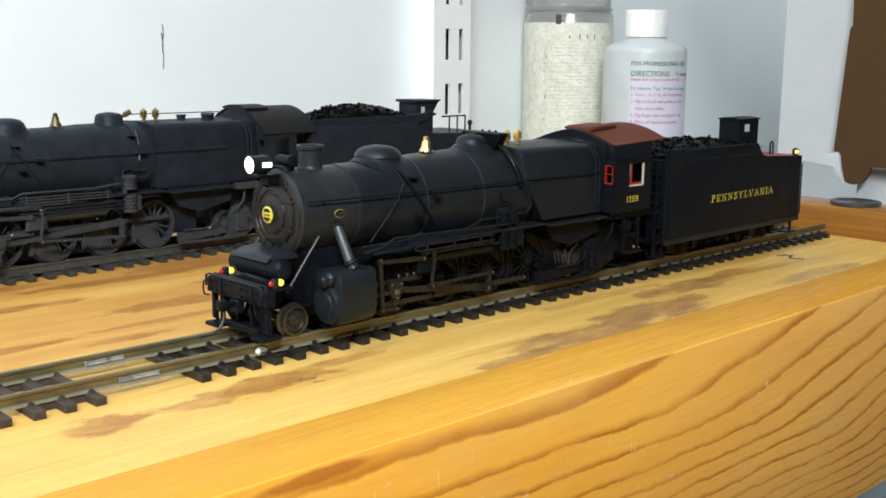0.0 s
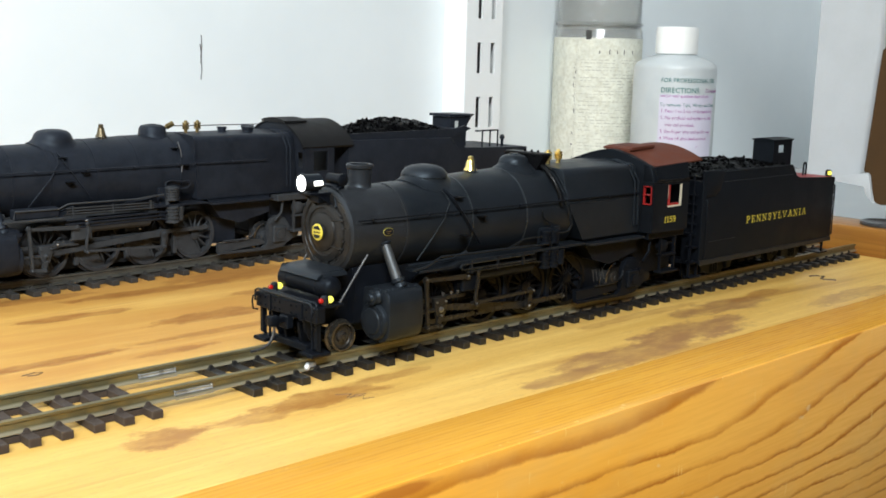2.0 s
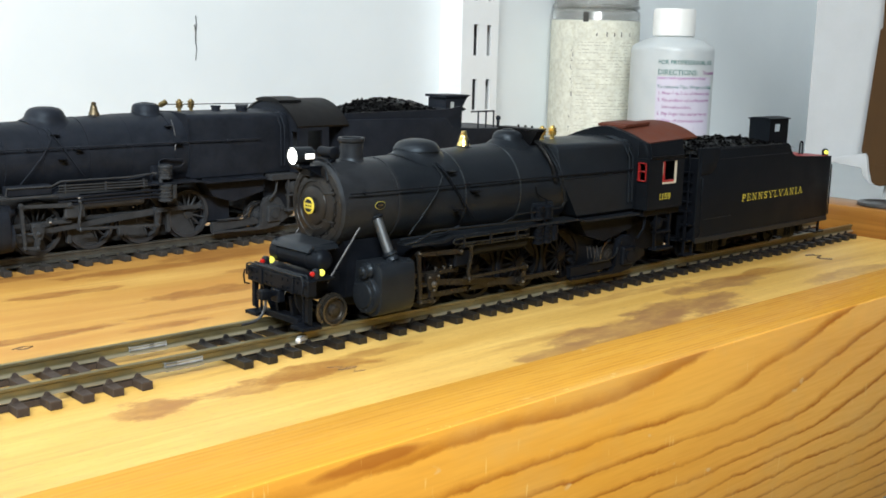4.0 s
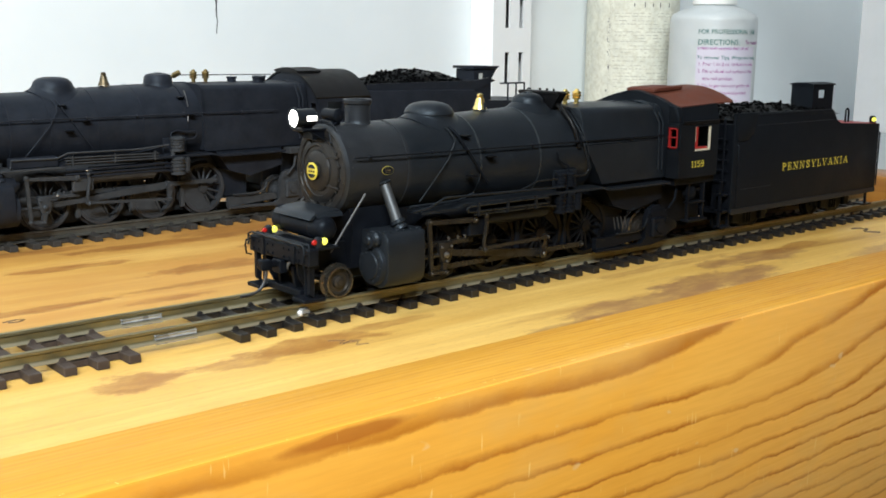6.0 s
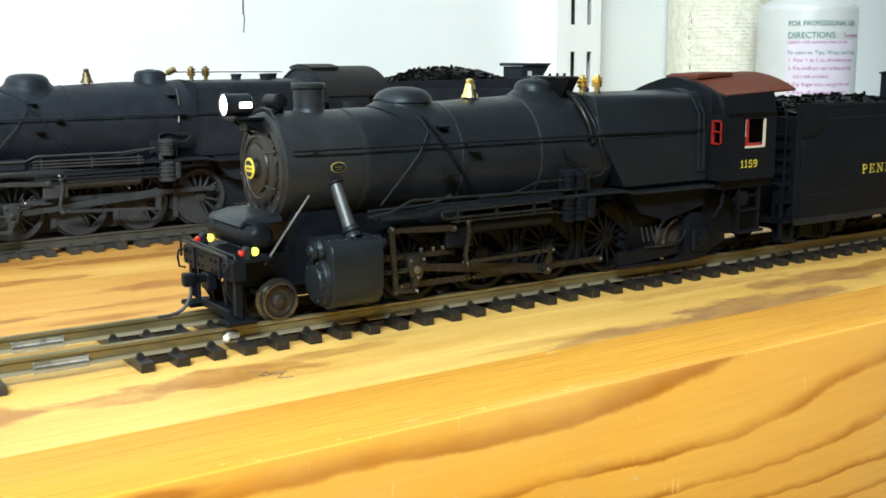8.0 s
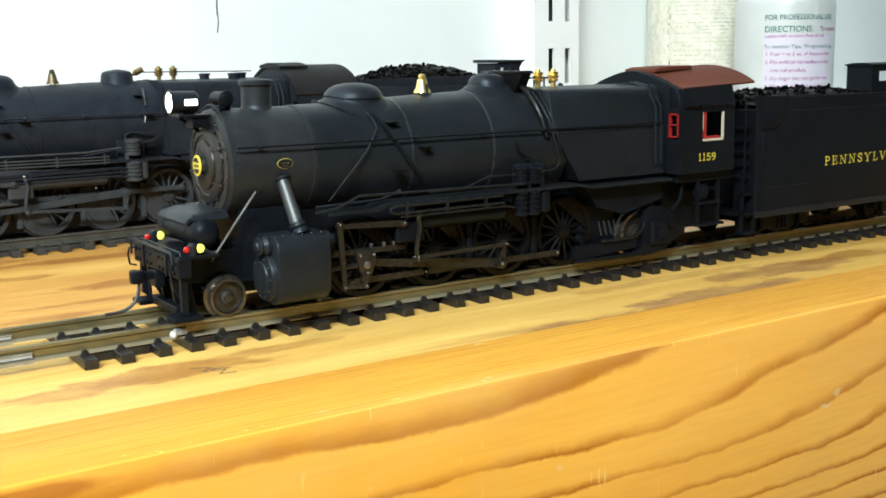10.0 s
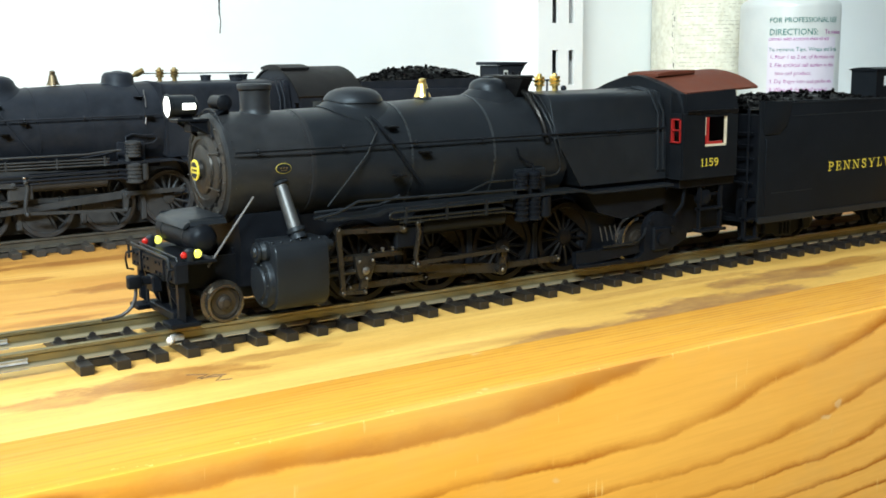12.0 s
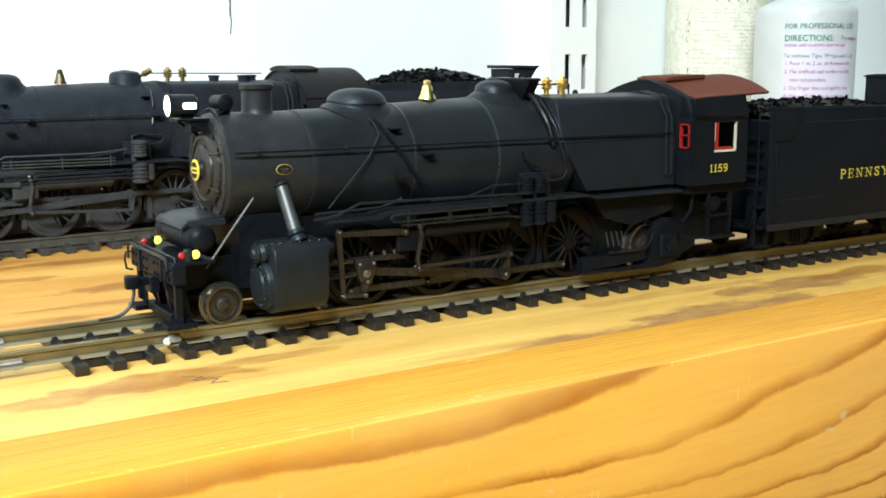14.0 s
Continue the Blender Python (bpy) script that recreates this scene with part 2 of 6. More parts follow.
BROWN_STAIN, GREY_STAIN = (0.285, 0.115, 0.026), (0.285, 0.142, 0.058)
STAINS = [
    (-50, -27, 13, 7.5, 0.85, BROWN_STAIN), (-27, -29, 14, 4.0, 0.6, BROWN_STAIN), (-8, -26.5, 22, 6.5, 0.85, BROWN_STAIN), (16, -23, 20, 3.5, 0.6, BROWN_STAIN),
    (54, -53, 22, 4.0, 0.75, GREY_STAIN), (90, -49, 34, 8.5, 0.9, GREY_STAIN), (128, -44, 36, 10.5, 0.95, GREY_STAIN), (168, -31, 32, 8, 0.9, GREY_STAIN), (196, -28, 20, 4, 0.7, BROWN_STAIN),
    (225, -50, 36, 6, 0.6, GREY_STAIN), (250, -62, 60, 7, 0.5, BROWN_STAIN), (130, -21, 40, 3, 0.5, BROWN_STAIN),
    (-22, 119, 26, 4.5, 0.9, BROWN_STAIN), (22, 109, 40, 5.0, 0.95, BROWN_STAIN), (-20, 89, 24, 3.8, 0.95, BROWN_STAIN), (17, 65, 27, 6.5, 0.9, BROWN_STAIN),
    (-44, 44, 22, 3.5, 0.95, BROWN_STAIN), (-14, 35, 18, 3.0, 0.8, BROWN_STAIN), (70, 86, 40, 5, 0.75, BROWN_STAIN), (60, 117, 34, 14, 0.85, BROWN_STAIN), (10, 47, 30, 3.0, 0.6, BROWN_STAIN),
]
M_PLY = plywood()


KNOT = (54.0, 13.7, 14.0, 1.5)


def pine_edge():
    """Varnished orange pine with widely spaced, swept growth rings on its face and straight grain on its edge."""
    m = Mat("varnished_orange_pine", 0.3, 0.0, 0.28)
    x, y, z = m.xyz()
    wav = m.math("MULTIPLY", m.math("SUBTRACT", m.noise(0.024, 3, (1, 1, 1.6)), 0.5), 5.5)
    wav2 = m.math("MULTIPLY", m.math("SUBTRACT", m.noise(0.09, 6, (1, 1, 1.8), 0.68), 0.5), 2.7)
    zz = m.math("ADD", z, m.math("ADD", wav, wav2))
    swept = m.math("DIVIDE", m.math("SUBTRACT", zz, m.math("MULTIPLY", m.math("SUBTRACT", x, 50.0), 0.2)), 1.64)
    u = m.math("SMOOTH_MIN", zz, swept, 3.0)
    dep = m.math("MAXIMUM", m.math("SUBTRACT", 14.0, u), 0.0)
    ring = m.math("FRACT", m.math("MULTIPLY_ADD", m.math("POWER", dep, 1.5), 0.025, 0.69))
    base = m.mix(m.remap(m.noise(0.035, 4, (0.3, 1, 1.4)), 0.3, 0.7), (0.77, 0.32, 0.030), (0.87, 0.42, 0.062))
    # Tan wood towards +x, also lightened to make up for weak light there.
    base = m.mix(m.math("MULTIPLY", m.remap(x, 10.0, 150.0, 0.0, 0.6), m.remap(m.noise(0.02, 3), 0.3, 0.6, 0.6, 1.0)), base, (0.85, 0.465, 0.14))
    fib = m.noise(1.1, 3, (0.05, 1, 1))
    base = m.mix(m.remap(fib, 0.4, 0.8, 0, 0.16), base, (0.46, 0.19, 0.025))
    late = m.math("MULTIPLY", m.remap(ring, 0.70, 0.90), m.remap(ring, 0.92, 0.98, 1.0, 0.0))
    late = m.math("POWER", late, 1.2)
    late = m.math("MULTIPLY", late, m.remap(m.noise(0.045, 2), 0.3, 0.6, 0.35, 1.0))
    late = m.math("MULTIPLY", late, m.remap(x, -110.0, -20.0, 0.3, 1.0))
    halo = m.math("MULTIPLY", m.remap(ring, 0.6, 0.94, 0.0, 0.3), m.remap(ring, 0.94, 0.99, 1.0, 0.0))
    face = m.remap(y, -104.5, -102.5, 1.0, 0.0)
    base = m.mix(m.math("MULTIPLY", halo, face), base, (0.66, 0.26, 0.028))
    col = m.mix(m.math("MULTIPLY", late, face), base, (0.43, 0.13, 0.010))
    band = m.math("MULTIPLY", m.remap(dep, 1.7, 3.9), m.remap(dep, 4.1, 4.9, 1.0, 0.0))
    band = m.math("MULTIPLY", band, m.remap(m.noise(0.05, 4, (0.6, 1, 1)), 0.32, 0.6, 0.15, 0.85))
    col = m.mix(m.math("MULTIPLY", band, face), col, (0.46, 0.155, 0.012))
    bx = m.math("DIVIDE", m.math("ADD", x, KNOT[0]), KNOT[2])
    bz = m.math("DIVIDE", m.math("SUBTRACT", z, m.math("MULTIPLY_ADD", x, 0.03, KNOT[1])), KNOT[3])
    bd = m.math("ADD", m.math("SQRT", m.math("ADD", m.math("MULTIPLY", bx, bx), m.math("MULTIPLY", bz, bz))), m.math("SUBTRACT", m.noise(0.16, 4, (0.6, 1, 1)), 0.5))
    col = m.mix(m.math("MULTIPLY", m.remap(bd, 0.6, 1.0, 0.8, 0.0), face), col, (0.38, 0.11, 0.012))
    # Top face: deeper orange edge grain, also darkened to offset the overhead light.
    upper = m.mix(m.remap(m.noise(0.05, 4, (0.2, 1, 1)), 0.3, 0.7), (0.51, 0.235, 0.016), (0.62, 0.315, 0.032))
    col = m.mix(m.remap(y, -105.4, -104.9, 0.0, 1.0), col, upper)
    drift = m.math("MULTIPLY", m.math("SUBTRACT", m.noise(0.03, 3, (0.25, 1, 1)), 0.5), 5.0)
    stripe = m.math("FRACT", m.math("MULTIPLY", m.math("ADD", y, drift), 0.8))
    fibre = m.noise(1.1, 4, (0.07, 1, 1), 0.7)
    line = m.math("MULTIPLY", m.remap(stripe, 0.25, 0.85, 0.0, 1.0), m.remap(stripe, 0.86, 0.99, 1.0, 0.0))
    line = m.math("MULTIPLY", line, m.remap(fibre, 0.40, 0.60, 0.0, 1.0))
    line = m.math("MULTIPLY", line, m.remap(x, -60.0, 110.0, 0.4, 1.0))
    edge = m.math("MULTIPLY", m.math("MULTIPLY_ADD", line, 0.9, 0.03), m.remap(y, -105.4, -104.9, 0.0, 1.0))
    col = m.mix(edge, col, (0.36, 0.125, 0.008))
    nick = m.math("MULTIPLY", m.remap(m.noise(0.22, 2, (0.5, 1, 1)), 0.71, 0.75), 0.45)
    col = m.mix(nick, col, (0.75, 0.55, 0.3))
    scratch = m.math("MULTIPLY", m.remap(m.noise(0.9, 2, (1.0, 1, 0.12)), 0.68, 0.73, 0, 0.5), face)
    col = m.mix(scratch, col, (0.90, 0.62, 0.22))
    patch = m.remap(m.noise(0.03, 5, (0.5, 1, 1), 0.65), 0.5, 0.68, 0, 0.34)
    col = m.mix(m.math("MULTIPLY", patch, face), col, (0.62, 0.39, 0.14))
    m.colour(col)
    m.rough(m.remap(fib, 0.3, 0.7, 0.42, 0.56))
    return m.bump(fib, 0.16, 0.0002).m


def pine_top():
    m = Mat("varnished_straight_pine", 0.33)
    lines = m.noise(0.3, 4, (1, 0.03, 1), 0.6)
    soft = m.noise(0.04, 4, (1, 0.25, 1))
    col = m.mix(m.remap(soft, 0.3, 0.7), (0.25, 0.105, 0.017), (0.33, 0.15, 0.030))
    m.colour(m.mix(m.remap(lines, 0.44, 0.62, 0, 0.7), col, (0.20, 0.075, 0.012)))
    return m.bump(lines, 0.15, 0.0002).m


M_PINE, M_PINETOP = pine_edge(), pine_top()


def milky_plastic():
    m = Mat("milky_translucent_plastic", 0.35)
    k = m.noise(0.05, 3)
    m.colour(m.mix(m.remap(k, 0.3, 0.7), (0.54, 0.58, 0.60), (0.62, 0.65, 0.66)))
    m.b.inputs["Transmission Weight"].default_value = 0.1
    m.b.inputs["Subsurface Weight"].default_value = 0.3
    m.b.inputs["Subsurface Radius"].default_value = (0.01, 0.01, 0.01)
    return m.m


def jar_glass():
    m = Mat("cloudy_jar_glass", 0.15)
    k = m.noise(0.06, 4)
    m.colour(m.mix(m.remap(k, 0.3, 0.7), (0.76, 0.77, 0.75), (0.86, 0.87, 0.85)))
    m.b.inputs["Transmission Weight"].default_value = 0.8
    return m.m


M_MILK, M_JAR = milky_plastic(), jar_glass()

# ---------------------------------------------------------------- mesh helpers (millimetres)
MM = 0.001


def finish(name, bm, mat, smooth=35):
    bmesh.ops.recalc_face_normals(bm, faces=bm.faces[:])
    bmesh.ops.scale(bm, vec=(MM, MM, MM), verts=bm.verts[:])
    me = bpy.data.meshes.new(name)
    bm.to_mesh(me)
    bm.free()
    me.materials.append(mat)
    if smooth:
        me.polygons.foreach_set("use_smooth", [True] * len(me.polygons))
        me.set_sharp_from_angle(angle=radians(smooth))
    return me


def part(name, bm, mat, parent, label="", smooth=35):
    ob = new(name, finish(name, bm, mat, smooth))
    ob.parent = parent
    if label:
        tagged(ob, label)
    return ob


def thing(name, label, category, group="", kind="", m=None):
    ob = new(name)
    ob.empty_display_size = 0.01
    if m is not None:
        ob.matrix_world = m
    return tagged(ob, label, category, group, kind)


def solid(name, bm, mat, label, category="", group="", kind="", m=None):
    ob = new(name, finish(name, bm, mat))
    if m is not None:
        ob.matrix_world = m
    return tagged(ob, label, category, group, kind)


def box(bm, x0, x1, y0, y1, z0, z1, bev=0.0, seg=2):
    g = bmesh.ops.create_cube(bm, size=1.0)["verts"]
    for v in g:
        v.co = Vector(((x0 + x1) / 2 + v.co.x * (x1 - x0), (y0 + y1) / 2 + v.co.y * (y1 - y0), (z0 + z1) / 2 + v.co.z * (z1 - z0)))
    if bev:
        es = list({e for v in g for e in v.link_edges})
        bmesh.ops.bevel(bm, geom=es, offset=bev, segments=seg, profile=0.5, affect="EDGES")
    return bm


def basis(d):
    d = Vector(d).normalized()
    a = Vector((0, 0, 1)) if abs(d.z) < 0.9 else Vector((1, 0, 0))
    u = d.cross(a).normalized()
    return d, u, d.cross(u).normalized()


def lathe(bm, o, axis, prof, seg=24, su=1.0, sv=1.0, ring=False):
    """Turned form: prof holds (radius, height along axis)."""
    d, u, v = basis(axis)
    o = Vector(o)
    rings = []
    for r, h in prof:
        if r < 1e-6:
            rings.append([bm.verts.new(o + d * h)])
        else:
            rings.append([bm.verts.new(o + d * h + (u * math.cos(a) * su + v * math.sin(a) * sv) * r) for a in (2 * math.pi * i / seg for i in range(seg))])
    for a, b in zip(rings, rings[1:]):
        for i in range(seg):
            j = (i + 1) % seg
            if len(a) == 1 and len(b) == 1:
                continue
            if len(a) == 1:
                bm.faces.new((a[0], b[i], b[j]))
            elif len(b) == 1:
                bm.faces.new((a[i], a[j], b[0]))
            else:
                bm.faces.new((a[i], a[j], b[j], b[i]))
    if ring:
        for i in range(seg):
            j = (i + 1) % seg
            bm.faces.new((rings[-1][i], rings[-1][j], rings[0][j], rings[0][i]))
        return bm
    for end in (rings[0], rings[-1]):
        if len(end) > 1:
            bm.faces.new(end)
    return bm


def rod(bm, a, b, r, r2=None, seg=10):
    a, b = Vector(a), Vector(b)
    return lathe(bm, a, b - a, [(r, 0), (r if r2 is None else r2, (b - a).length)], seg)


def ball(bm, c, r, seg=10, sz=1.0):
    n = max(4, seg // 2)
    prof = [(r * math.sin(math.pi * i / n), -r * sz * math.cos(math.pi * i / n)) for i in range(n + 1)]
    prof[0], prof[-1] = (0, prof[0][1]), (0, prof[-1][1])
    return lathe(bm, c, (0, 0, 1), prof, seg)


def pipe(bm, pts, r, seg=8):
    """A bent wire or pipe through the points."""
    pts = [Vector(p) for p in pts]
    rings = []
    up = None
    for i, p in enumerate(pts):
        t = (pts[min(i + 1, len(pts) - 1)] - pts[max(i - 1, 0)]).normalized()
        if up is None:
            _, up, _ = basis(t)
        u = (up - t * up.dot(t)).normalized()
        up = u
        v = t.cross(u)
        rings.append([bm.verts.new(p + (u * math.cos(a) + v * math.sin(a)) * r) for a in (2 * math.pi * k / seg for k in range(seg))])
    for a, b in zip(rings, rings[1:]):
        for k in range(seg):
            j = (k + 1) % seg
            bm.faces.new((a[k], a[j], b[j], b[k]))
    bm.faces.new(rings[0])
    bm.faces.new(rings[-1])
    return bm


def prism(bm, poly, axis, d0, d1, bev=0.0):
    """Polygon extruded along an axis; poly in (x, z) for y, (y, z) for x, (x, y) for z."""
    def at(p, d):
        return {"x": (d, p[0], p[1]), "y": (p[0], d, p[1]), "z": (p[0], p[1], d)}[axis]
    a = [bm.verts.new(at(p, d0)) for p in poly]
    b = [bm.verts.new(at(p, d1)) for p in poly]
    fs = [bm.faces.new(a), bm.faces.new(b[::-1])]
    n = len(poly)
    for i in range(n):
        j = (i + 1) % n
        fs.append(bm.faces.new((a[i], b[i], b[j], a[j])))
    if bev:
        es = list({e for f in fs[:2] for e in f.edges})
        bmesh.ops.bevel(bm, geom=es, offset=bev, segments=2, profile=0.5, affect="EDGES")
    return bm


def saddle_dome(bm, cx, cz, radius, prof, flare, seg=44):
    """A dome whose flared foot lies on a lying cylinder: prof holds (radius, z), flare (radius, lift over the shell)."""
    rings = [[bm.verts.new((cx, 0, prof[0][1]))]]
    for k, (r, h) in enumerate(prof[1:] + flare):
        ring = []
        for i in range(seg):
            a = 2 * math.pi * i / seg
            x, y = cx + r * math.cos(a), r * math.sin(a)
            shell = cz + math.sqrt(max(radius * radius - y * y, 0.0))
            z = max(h, shell + 1.2) if k < len(prof) - 1 else shell + h
            ring.append(bm.verts.new((x, y, z)))
        rings.append(ring)
    for a, b in zip(rings, rings[1:]):
        for i in range(seg):
            j = (i + 1) % seg
            bm.faces.new((a[0], b[i], b[j]) if len(a) == 1 else (a[i], b[i], b[j], a[j]))
    bm.faces.new(rings[-1])
    return bm


def B():
    return bmesh.new()


GLYPH = {}
THICK, THIN = 0.135, 0.07
GLYPH["P"] = (0.72, [(THICK, (0.2, 0, 0.2, 1)), (0.13, (0.2, 0.94, 0.44, 0.94, 0.6, 0.86, 0.64, 0.72, 0.6, 0.57, 0.44, 0.49, 0.2, 0.49)), (THIN, (0.04, 0.05, 0.4, 0.05)), (THIN, (0.04, 0.95, 0.2, 0.95))])
GLYPH["E"] = (0.74, [(THICK, (0.2, 0, 0.2, 1)), (THIN, (0.04, 0.95, 0.64, 0.95, 0.64, 0.74)), (THIN, (0.2, 0.51, 0.5, 0.51)), (THIN, (0.5, 0.38, 0.5, 0.64)), (THIN, (0.04, 0.05, 0.68, 0.05, 0.68, 0.28))])
GLYPH["N"] = (0.94, [(THIN, (0.19, 0, 0.19, 1)), (THICK, (0.2, 0.94, 0.74, 0.06)), (THIN, (0.76, 0, 0.76, 1)), (THIN, (0.03, 0.05, 0.36, 0.05)), (THIN, (0.02, 0.95, 0.2, 0.95)), (THIN, (0.6, 0.95, 0.92, 0.95))])
GLYPH["S"] = (0.7, [(0.14, (0.59, 0.74, 0.55, 0.9, 0.37, 0.96, 0.18, 0.91, 0.12, 0.75, 0.2, 0.6, 0.5, 0.44, 0.6, 0.27, 0.53, 0.1, 0.34, 0.04, 0.16, 0.09, 0.1, 0.26))])
GLYPH["Y"] = (0.9, [(THICK, (0.14, 0.94, 0.45, 0.45)), (THIN, (0.78, 0.94, 0.45, 0.45)), (THICK, (0.45, 0.5, 0.45, 0)), (THIN, (0, 0.95, 0.32, 0.95)), (THIN, (0.63, 0.95, 0.92, 0.95)), (THIN, (0.28, 0.05, 0.62, 0.05))])
GLYPH["L"] = (0.7, [(THICK, (0.2, 0, 0.2, 1)), (THIN, (0.04, 0.95, 0.38, 0.95)), (THIN, (0.04, 0.05, 0.64, 0.05, 0.64, 0.3))])
GLYPH["V"] = (0.9, [(THICK, (0.14, 0.94, 0.45, 0.03)), (THIN, (0.78, 0.94, 0.46, 0.03)), (THIN, (0, 0.95, 0.32, 0.95)), (THIN, (0.63, 0.95, 0.92, 0.95))])
GLYPH["A"] = (0.9, [(THIN, (0.44, 0.97, 0.14, 0.05)), (THICK, (0.45, 0.97, 0.78, 0.05)), (THIN, (0.26, 0.35, 0.64, 0.35)), (THIN, (0, 0.05, 0.28, 0.05)), (THIN, (0.6, 0.05, 0.94, 0.05))])
GLYPH["I"] = (0.44, [(THICK, (0.22, 0, 0.22, 1)), (THIN, (0.05, 0.05, 0.39, 0.05)), (THIN, (0.05, 0.95, 0.39, 0.95))])
GLYPH["1"] = (0.5, [(THICK, (0.26, 0, 0.26, 1)), (THIN, (0.06, 0.8, 0.26, 0.95)), (THIN, (0.06, 0.05, 0.46, 0.05))])
GLYPH["5"] = (0.64, [(0.14, (0.55, 0.94, 0.16, 0.94, 0.13, 0.55, 0.36, 0.6, 0.54, 0.5, 0.58, 0.3, 0.5, 0.1, 0.3, 0.04, 0.08, 0.14))])
GLYPH["9"] = (0.64, [(0.14, (0.57, 0.7, 0.49, 0.91, 0.32, 0.96, 0.15, 0.88, 0.1, 0.7, 0.16, 0.52, 0.32, 0.45, 0.5, 0.52, 0.57, 0.7, 0.55, 0.35, 0.44, 0.1, 0.2, 0.04))])


def slab_lettering(name, text, h, xs, gap, mat, parent, m, label=""):
    """Flat painted slab-serif capitals and figures, centred; h is the cap height in millimetres."""
    bm = B()
    total = sum(GLYPH[c][0] for c in text) * h * xs + gap * (len(text) - 1)
    x0 = -total / 2
    for c in text:
        w, strokes = GLYPH[c]
        lift = 0.02
        for th, p in strokes:
            for k in range(0, len(p) - 2, 2):
                a = Vector((x0 + p[k] * h * xs, (p[k + 1] - 0.5) * h, 0))
                b = Vector((x0 + p[k + 2] * h * xs, (p[k + 3] - 0.5) * h, 0))
                d = (b - a).normalized()
                n = Vector((-d.y, d.x, 0)) * th * h * 0.5
                e = d * min(th, 0.12) * h * 0.4
                lift += 0.003
                q = [bm.verts.new(v + Vector((0, 0, lift))) for v in (a - e - n, b + e - n, b + e + n, a - e + n)]
                r = [bm.verts.new(v.co + Vector((0, 0, -lift - 0.02))) for v in q]
                bm.faces.new(q)
                for i in range(4):
                    bm.faces.new((q[i], r[i], r[(i + 1) % 4], q[(i + 1) % 4]))
        x0 += w * h * xs + gap
    ob = part(name, bm, mat, parent, label, smooth=0)
    ob.matrix_basis = m
    return ob


def mpose(x, y, z, rx=0, ry=0, rz=0):
    return pose(x * MM, y * MM, z * MM, rx, ry, rz)


# ---------------------------------------------------------------- the setting
WALL_Y, RIM_X, RIM_T, END_X = 219.0, 309.0, 25.0, 720.0
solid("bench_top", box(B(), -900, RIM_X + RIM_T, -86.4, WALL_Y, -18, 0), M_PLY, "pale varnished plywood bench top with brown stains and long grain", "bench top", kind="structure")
rimbm = B()
box(rimbm, -900, 314.0, -105.5, -86.5, -50, 14.0, 0.5, 2)
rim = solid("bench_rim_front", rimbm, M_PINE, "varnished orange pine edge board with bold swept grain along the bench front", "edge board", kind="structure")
solid("bench_rim_end", box(B(), RIM_X, RIM_X + RIM_T, -86.4, WALL_Y - 1, -0.5, 13.0, 0.8), M_PINETOP, "varnished orange pine end board across the bench", "edge board", kind="structure")
solid("side_shelf", box(B(), RIM_X + RIM_T, END_X, -93, WALL_Y, -18, -0.2), M_STD, "white laminate shelf beyond the pine end board", "shelf", kind="structure")
solid("wall_back", box(B(), -2400, END_X, WALL_Y, WALL_Y + 100, -800, 1600), M_WALL, "white painted back wall", "wall", kind="structure")
# Assumed wall, kept short so the tender side reflects the dim room beyond.
solid("wall_right", box(B(), END_X, END_X + 60, -110, WALL_Y + 100, -800, 1600), M_WALL, "assumed short white side wall", "wall", kind="structure")
# Unseen grey walls close the room; their tone sets the fill light.
solid("wall_far_right", box(B(), 2600, 2700, -1800, WALL_Y + 100, -800, 1600), M_ROOM, "unseen grey wall closing the room on the right", "wall", kind="structure")
solid("wall_left", box(B(), -2500, -2400, -1800, WALL_Y + 100, -800, 1600), M_ROOM, "grey painted side wall", "wall", kind="structure")
solid("wall_back_room", box(B(), END_X + 60, 2600, WALL_Y, WALL_Y + 100, -800, 1600), M_ROOM, "grey painted room wall", "wall", kind="structure")
solid("wall_front", box(B(), -2400, 2600, -1900, -1800, -800, 1600), M_ROOM, "grey painted wall behind the camera", "wall", kind="structure")
solid("floor", box(B(), -2500, 2700, -1900, WALL_Y + 100, -850, -800), M_FLOOR, "blue grey painted floor", "floor", kind="structure")
solid("ceiling", box(B(), -2500, 2700, -1900, WALL_Y + 100, 1600, 1650), M_CEIL, "white painted ceiling", "ceiling", kind="structure")

# a long thin scuff on the wall
scuff = B()
pipe(scuff, [(106.6, 218.95, 91), (106.9, 218.95, 86), (106.2, 218.95, 81), (106.8, 218.95, 76), (106.2, 218.95, 70.5)], 0.22, 6)
pipe(scuff, [(105.9, 218.95, 87), (106.5, 218.95, 83), (106.3, 218.95, 78)], 0.3, 6)
solid("wall_scuff", scuff, M_SLOT, "thin dark scratch on the white wall", "scratch")


